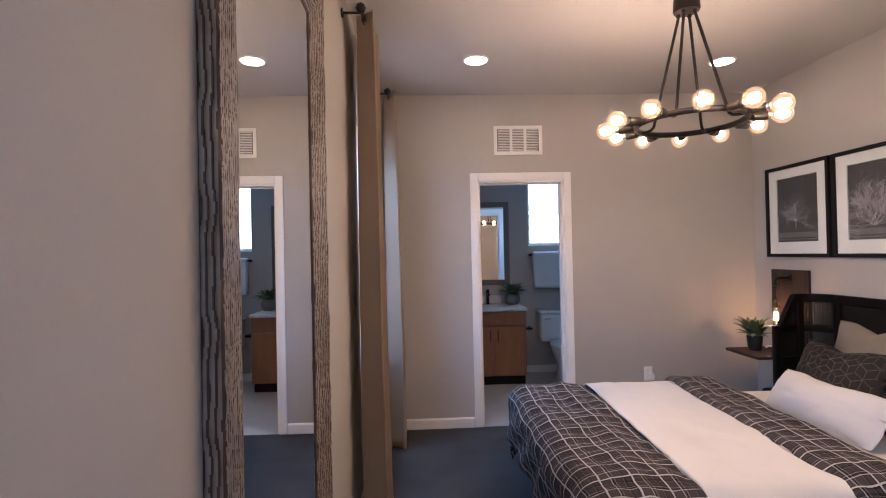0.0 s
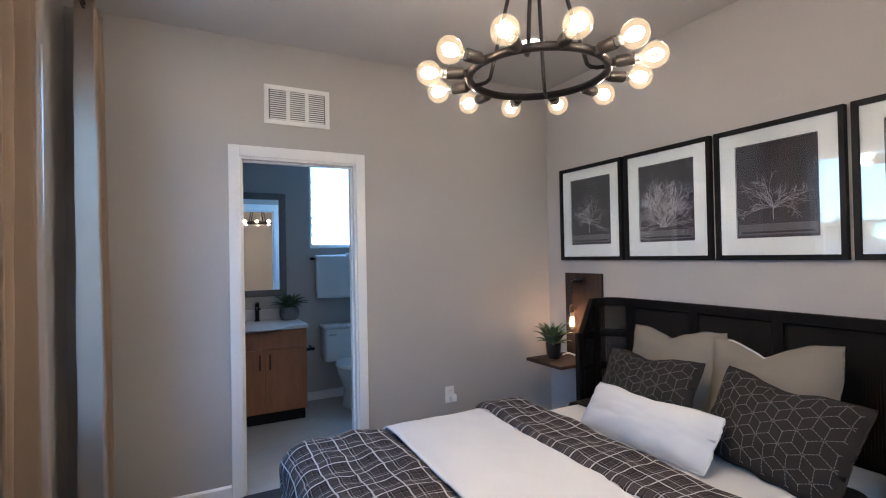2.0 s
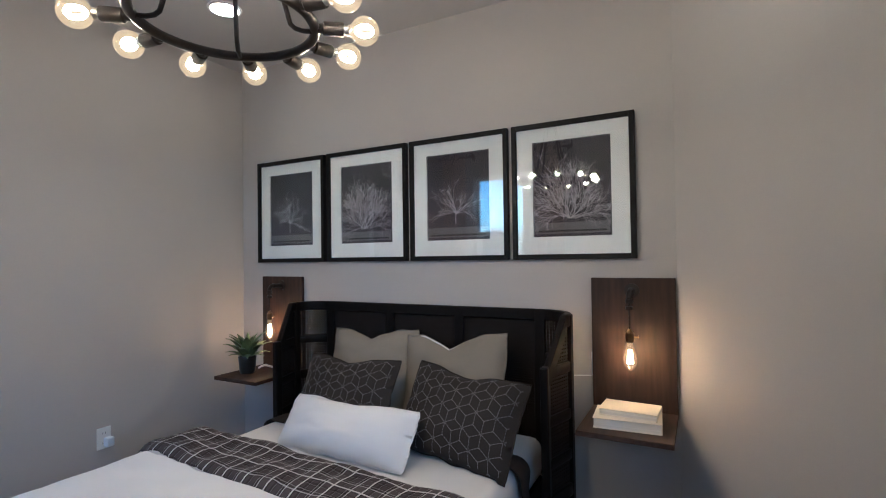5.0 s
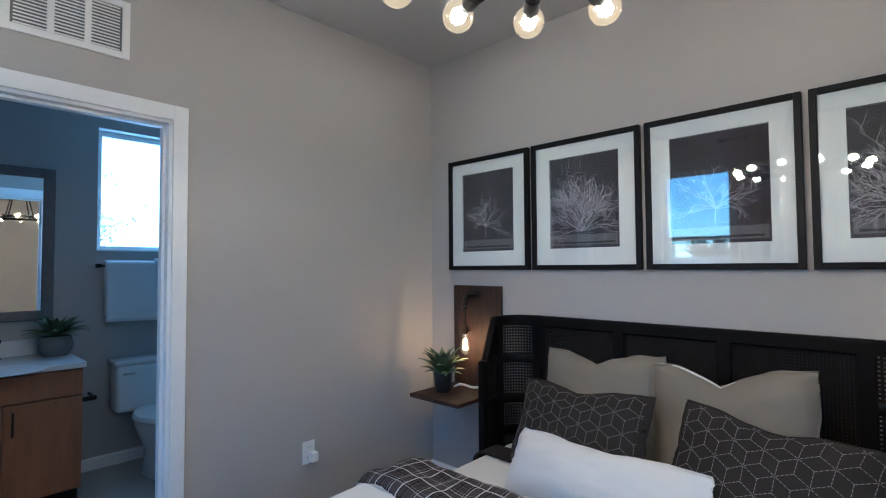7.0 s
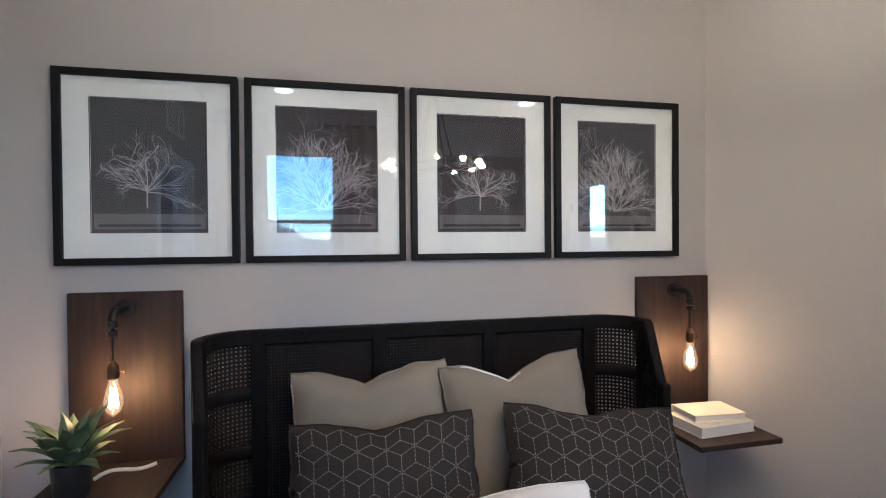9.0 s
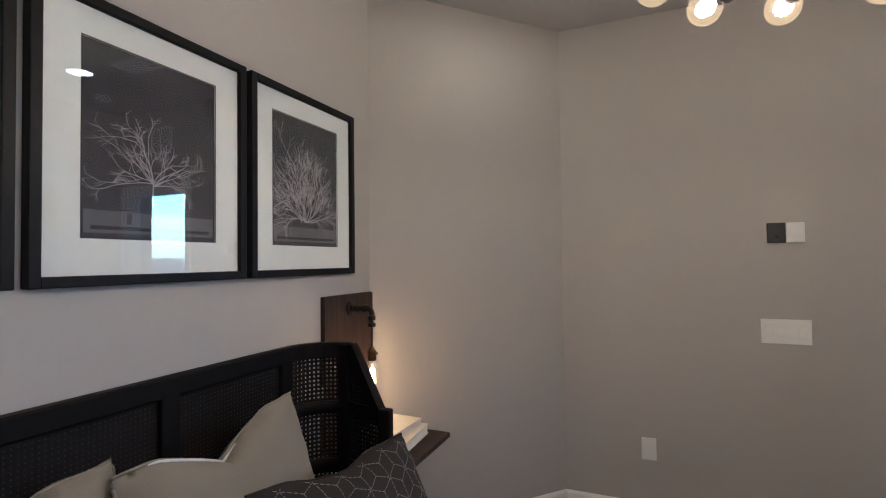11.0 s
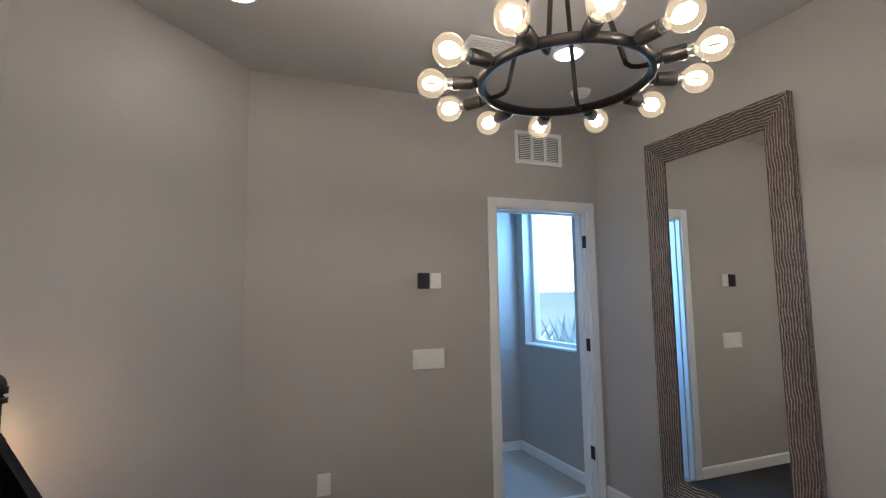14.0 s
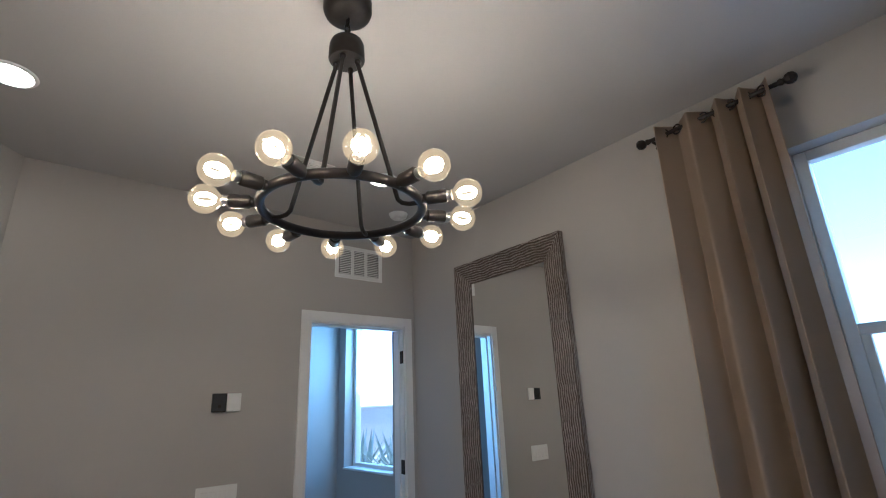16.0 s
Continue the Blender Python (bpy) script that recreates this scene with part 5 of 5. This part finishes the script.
TOWEL = material("white_terry", (0.76, 0.76, 0.76), 1.0, spread=0.06, grain=240, bump=0.7, dist=0.004)
towel(1.37, 1.93, 1.41, 0.40, 0.36, BATH_N - 0.06, TOWEL, 1, "white bath towel folded over the bar")
towel(1.68, 1.92, 1.428, 0.30, 0.28, BATH_N - 0.062, TOWEL, 3, "smaller white towel layered over the bath towel")
to = thing("toilet", (1.66, BATH_N, 0), "white two-piece toilet beside the vanity", "toilet")
part("tank", add_box(bmesh.new(), -0.24, -0.20, 0.39, 0.24, -0.01, 0.715, r=0.03, seg=3), PORCELAIN, to, smooth=True)
part("tank_lid", add_box(bmesh.new(), -0.25, -0.212, 0.715, 0.25, -0.006, 0.75, r=0.012, seg=3), PORCELAIN, to, smooth=True)
part("flush_lever", boxes((-0.20, -0.222, 0.65, -0.13, -0.2, 0.665), r=0.004), STEEL, to, "chrome flush lever")


def oval(rows):
    bm = bmesh.new()
    rings = []
    for rx, ry, cy, z in rows:
        rings.append([bm.verts.new((rx * math.cos(a * math.pi / 16), cy + ry * math.sin(a * math.pi / 16), z)) for a in range(32)])
    for a, b in zip(rings, rings[1:]):
        for k in range(32):
            bm.faces.new((a[k], a[(k + 1) % 32], b[(k + 1) % 32], b[k]))
    bm.faces.new(rings[0][::-1])
    bm.faces.new(rings[-1])
    return bm


part("bowl", oval([(0.115, 0.22, -0.36, 0.0), (0.105, 0.20, -0.36, 0.05), (0.10, 0.17, -0.36, 0.16), (0.15, 0.21, -0.40, 0.27), (0.185, 0.235, -0.43, 0.36), (0.185, 0.235, -0.43, 0.385)]), PORCELAIN, to, smooth=True)
part("seat", oval([(0.185, 0.235, -0.43, 0.386), (0.195, 0.245, -0.43, 0.395), (0.195, 0.245, -0.43, 0.412), (0.185, 0.235, -0.43, 0.425)]), PORCELAIN, to, smooth=True)
tp = thing("paper_holder", (VX1, 5.52, 0.60), "black toilet paper holder on the vanity side", "paper holder")
part("arm", boxes((0, -0.012, -0.012, 0.075, 0.012, 0.012), r=0.003), FRAME_BLACK, tp)
part("bar", add_rod(bmesh.new(), (0.065, 0.0, 0), (0.065, 0.15, 0), 0.008), FRAME_BLACK, tp, smooth=True)

# ---- outside ----
structure("ground", boxes((-900, -900, -0.30, 900, 900, -0.20)), GROUND, "tan desert gravel ground", "ground")


def block_wall(name, p, q, h, label):
    """A low garden wall of blocks with a cap."""
    p, q = Vector((*p, -0.2)), Vector((*q, -0.2))
    d = q - p
    ob = tagged(new(name), label, "wall", kind="structure")
    ob.matrix_basis = Matrix.Translation(p) @ Matrix.Rotation(math.atan2(d.y, d.x), 4, "Z")
    part("wall", boxes((0, -0.1, 0, d.length, 0.1, h)), BLOCKS, ob)
    part("cap", boxes((-0.02, -0.13, h, d.length + 0.02, 0.13, h + 0.06), r=0.01), STUCCO, ob)
    return ob


block_wall("garden_wall", (-6.0, -12), (-6.0, 11), 1.68, "tan block garden wall outside the windows")
block_wall("garden_wall", (-6.0, 10.5), (8, 10.5), 1.5, "tan block garden wall behind the bathroom")


def tree(loc, height, spread, seed, label, leaf=FOLIAGE, count=140):
    """A small tree: tapered trunk, limbs and a ragged crown of leaf clumps."""
    rng = random.Random(seed)
    ob = thing("tree", loc, label, "tree", "garden trees")
    part("trunk", tube([(0.05 * math.sin(k), 0.04 * math.cos(2 * k), height * 0.5 * k / 5) for k in range(6)], [0.09 - 0.010 * k for k in range(6)], 9), BARK, ob, smooth=True)
    bm, leaves = bmesh.new(), bmesh.new()
    for k in range(13):
        a, el = rng.uniform(0, 6.28), rng.uniform(0.35, 1.3)
        ln_ = spread * rng.uniform(0.6, 1.1)
        s = Vector((0, 0, height * rng.uniform(0.3, 0.5)))
        e = s + Vector((math.cos(a) * math.cos(el), math.sin(a) * math.cos(el), math.sin(el))) * ln_
        mid = (s + e) / 2 + Vector((0, 0, 0.08 * ln_))
        tube([s, mid, e], [0.035, 0.02, 0.007], 6, bm=bm)
        for j in range(count):
            f = rng.uniform(0.35, 1.1)
            c = s + (e - s) * f + Vector([rng.gauss(0, 0.17 * spread) for _ in range(3)])
            r = rng.uniform(0.04, 0.10)
            n1 = Vector([rng.gauss(0, 1) for _ in range(3)]).normalized()
            n2 = n1.orthogonal().normalized()
            n3 = n1.cross(n2)
            leaves.faces.new([leaves.verts.new(c + v) for v in (n2 * r, n3 * r * 0.5, -n2 * r, -n3 * r * 0.5)])
    part("limb", bm, BARK, ob, smooth=True)
    part("crown", leaves, leaf, ob, "sparse ragged green crown")
    return ob


tree((-6.9, 6.15, -0.2), 3.9, 0.60, 1, "small sparse green tree beyond the garden wall")
tree((-6.8, 4.95, -0.2), 3.6, 0.48, 2, "small green tree beyond the garden wall")
tree((-8.4, 9.2, -0.2), 3.6, 0.70, 3, "green tree beyond the garden wall")
tree((3.0, 15.5, -0.2), 4.4, 1.5, 4, "green tree outside the bathroom window, leaves lightened as in glare", GLARE_FOLIAGE, 85)
for k in range(6):
    x, y = -4.9 + 0.2 * math.sin(k * 2.1), -8.3 + 0.66 * k
    ag = thing("agave", (x, y, -0.2), "pale spiky agave plant in the gravel", "plant", "agaves along the garden wall")
    for j in range(14):
        a = 2.4 * j
        el = 0.35 + 0.075 * j
        u = Vector((math.cos(a) * math.cos(el), math.sin(a) * math.cos(el), math.sin(el)))
        s = Vector((-math.sin(a), math.cos(a), 0))
        bm = bmesh.new()
        vs = [bm.verts.new(c) for c in (s * 0.02, u * 0.6 + s * 0.06, u * 1.25 + Vector((0, 0, 0.04)), u * 0.6 - s * 0.06, -s * 0.03, u * 0.5 - Vector((0, 0, 0.06)))]
        for t in ((0, 1, 5), (1, 2, 5), (2, 3, 5), (3, 4, 5), (0, 4, 3, 1), (1, 3, 2)):
            bm.faces.new([vs[i] for i in t])
        part("leaf", bm, AGAVE, ag)


def house(loc, w, d, h, label):
    ob = thing("house", loc, label, "house", "houses beyond the garden wall")
    part("wall", boxes((-w / 2, -d / 2, 0, w / 2, d / 2, h)), STUCCO, ob)
    roof = bmesh.new()
    vs = [roof.verts.new(c) for c in ((-w / 2 - .4, -d / 2 - .4, h), (w / 2 + .4, -d / 2 - .4, h), (w / 2 + .4, d / 2 + .4, h), (-w / 2 - .4, d / 2 + .4, h), (0, -d / 4, h + 1.6), (0, d / 4, h + 1.6))]
    for t in ((0, 1, 4), (1, 2, 5, 4), (2, 3, 5), (3, 0, 4, 5), (3, 2, 1, 0)):
        roof.faces.new([vs[i] for i in t])
    part("roof", roof, ROOF, ob, "tan tiled hip roof")
    for y in (-d / 4, d / 4):
        wn_ = part("window", boxes((w / 2, y - 0.6, 1.0, w / 2 + 0.05, y + 0.6, 2.2)), TRIM, ob)
        part("pane", boxes((w / 2 + 0.05, y - 0.52, 1.08, w / 2 + 0.06, y + 0.52, 2.12)), FRAME_BLACK, wn_)
    return ob


ROOF = material("roof_tile", (0.30, 0.20, 0.15), 0.9, spread=0.2, grain=8, bump=0.3)
house((-64, 14, -0.2), 9, 13, 2.9, "single-storey stucco house far beyond the wall")
house((-66, -18, -0.2), 9, 13, 2.9, "single-storey stucco house far beyond the wall")
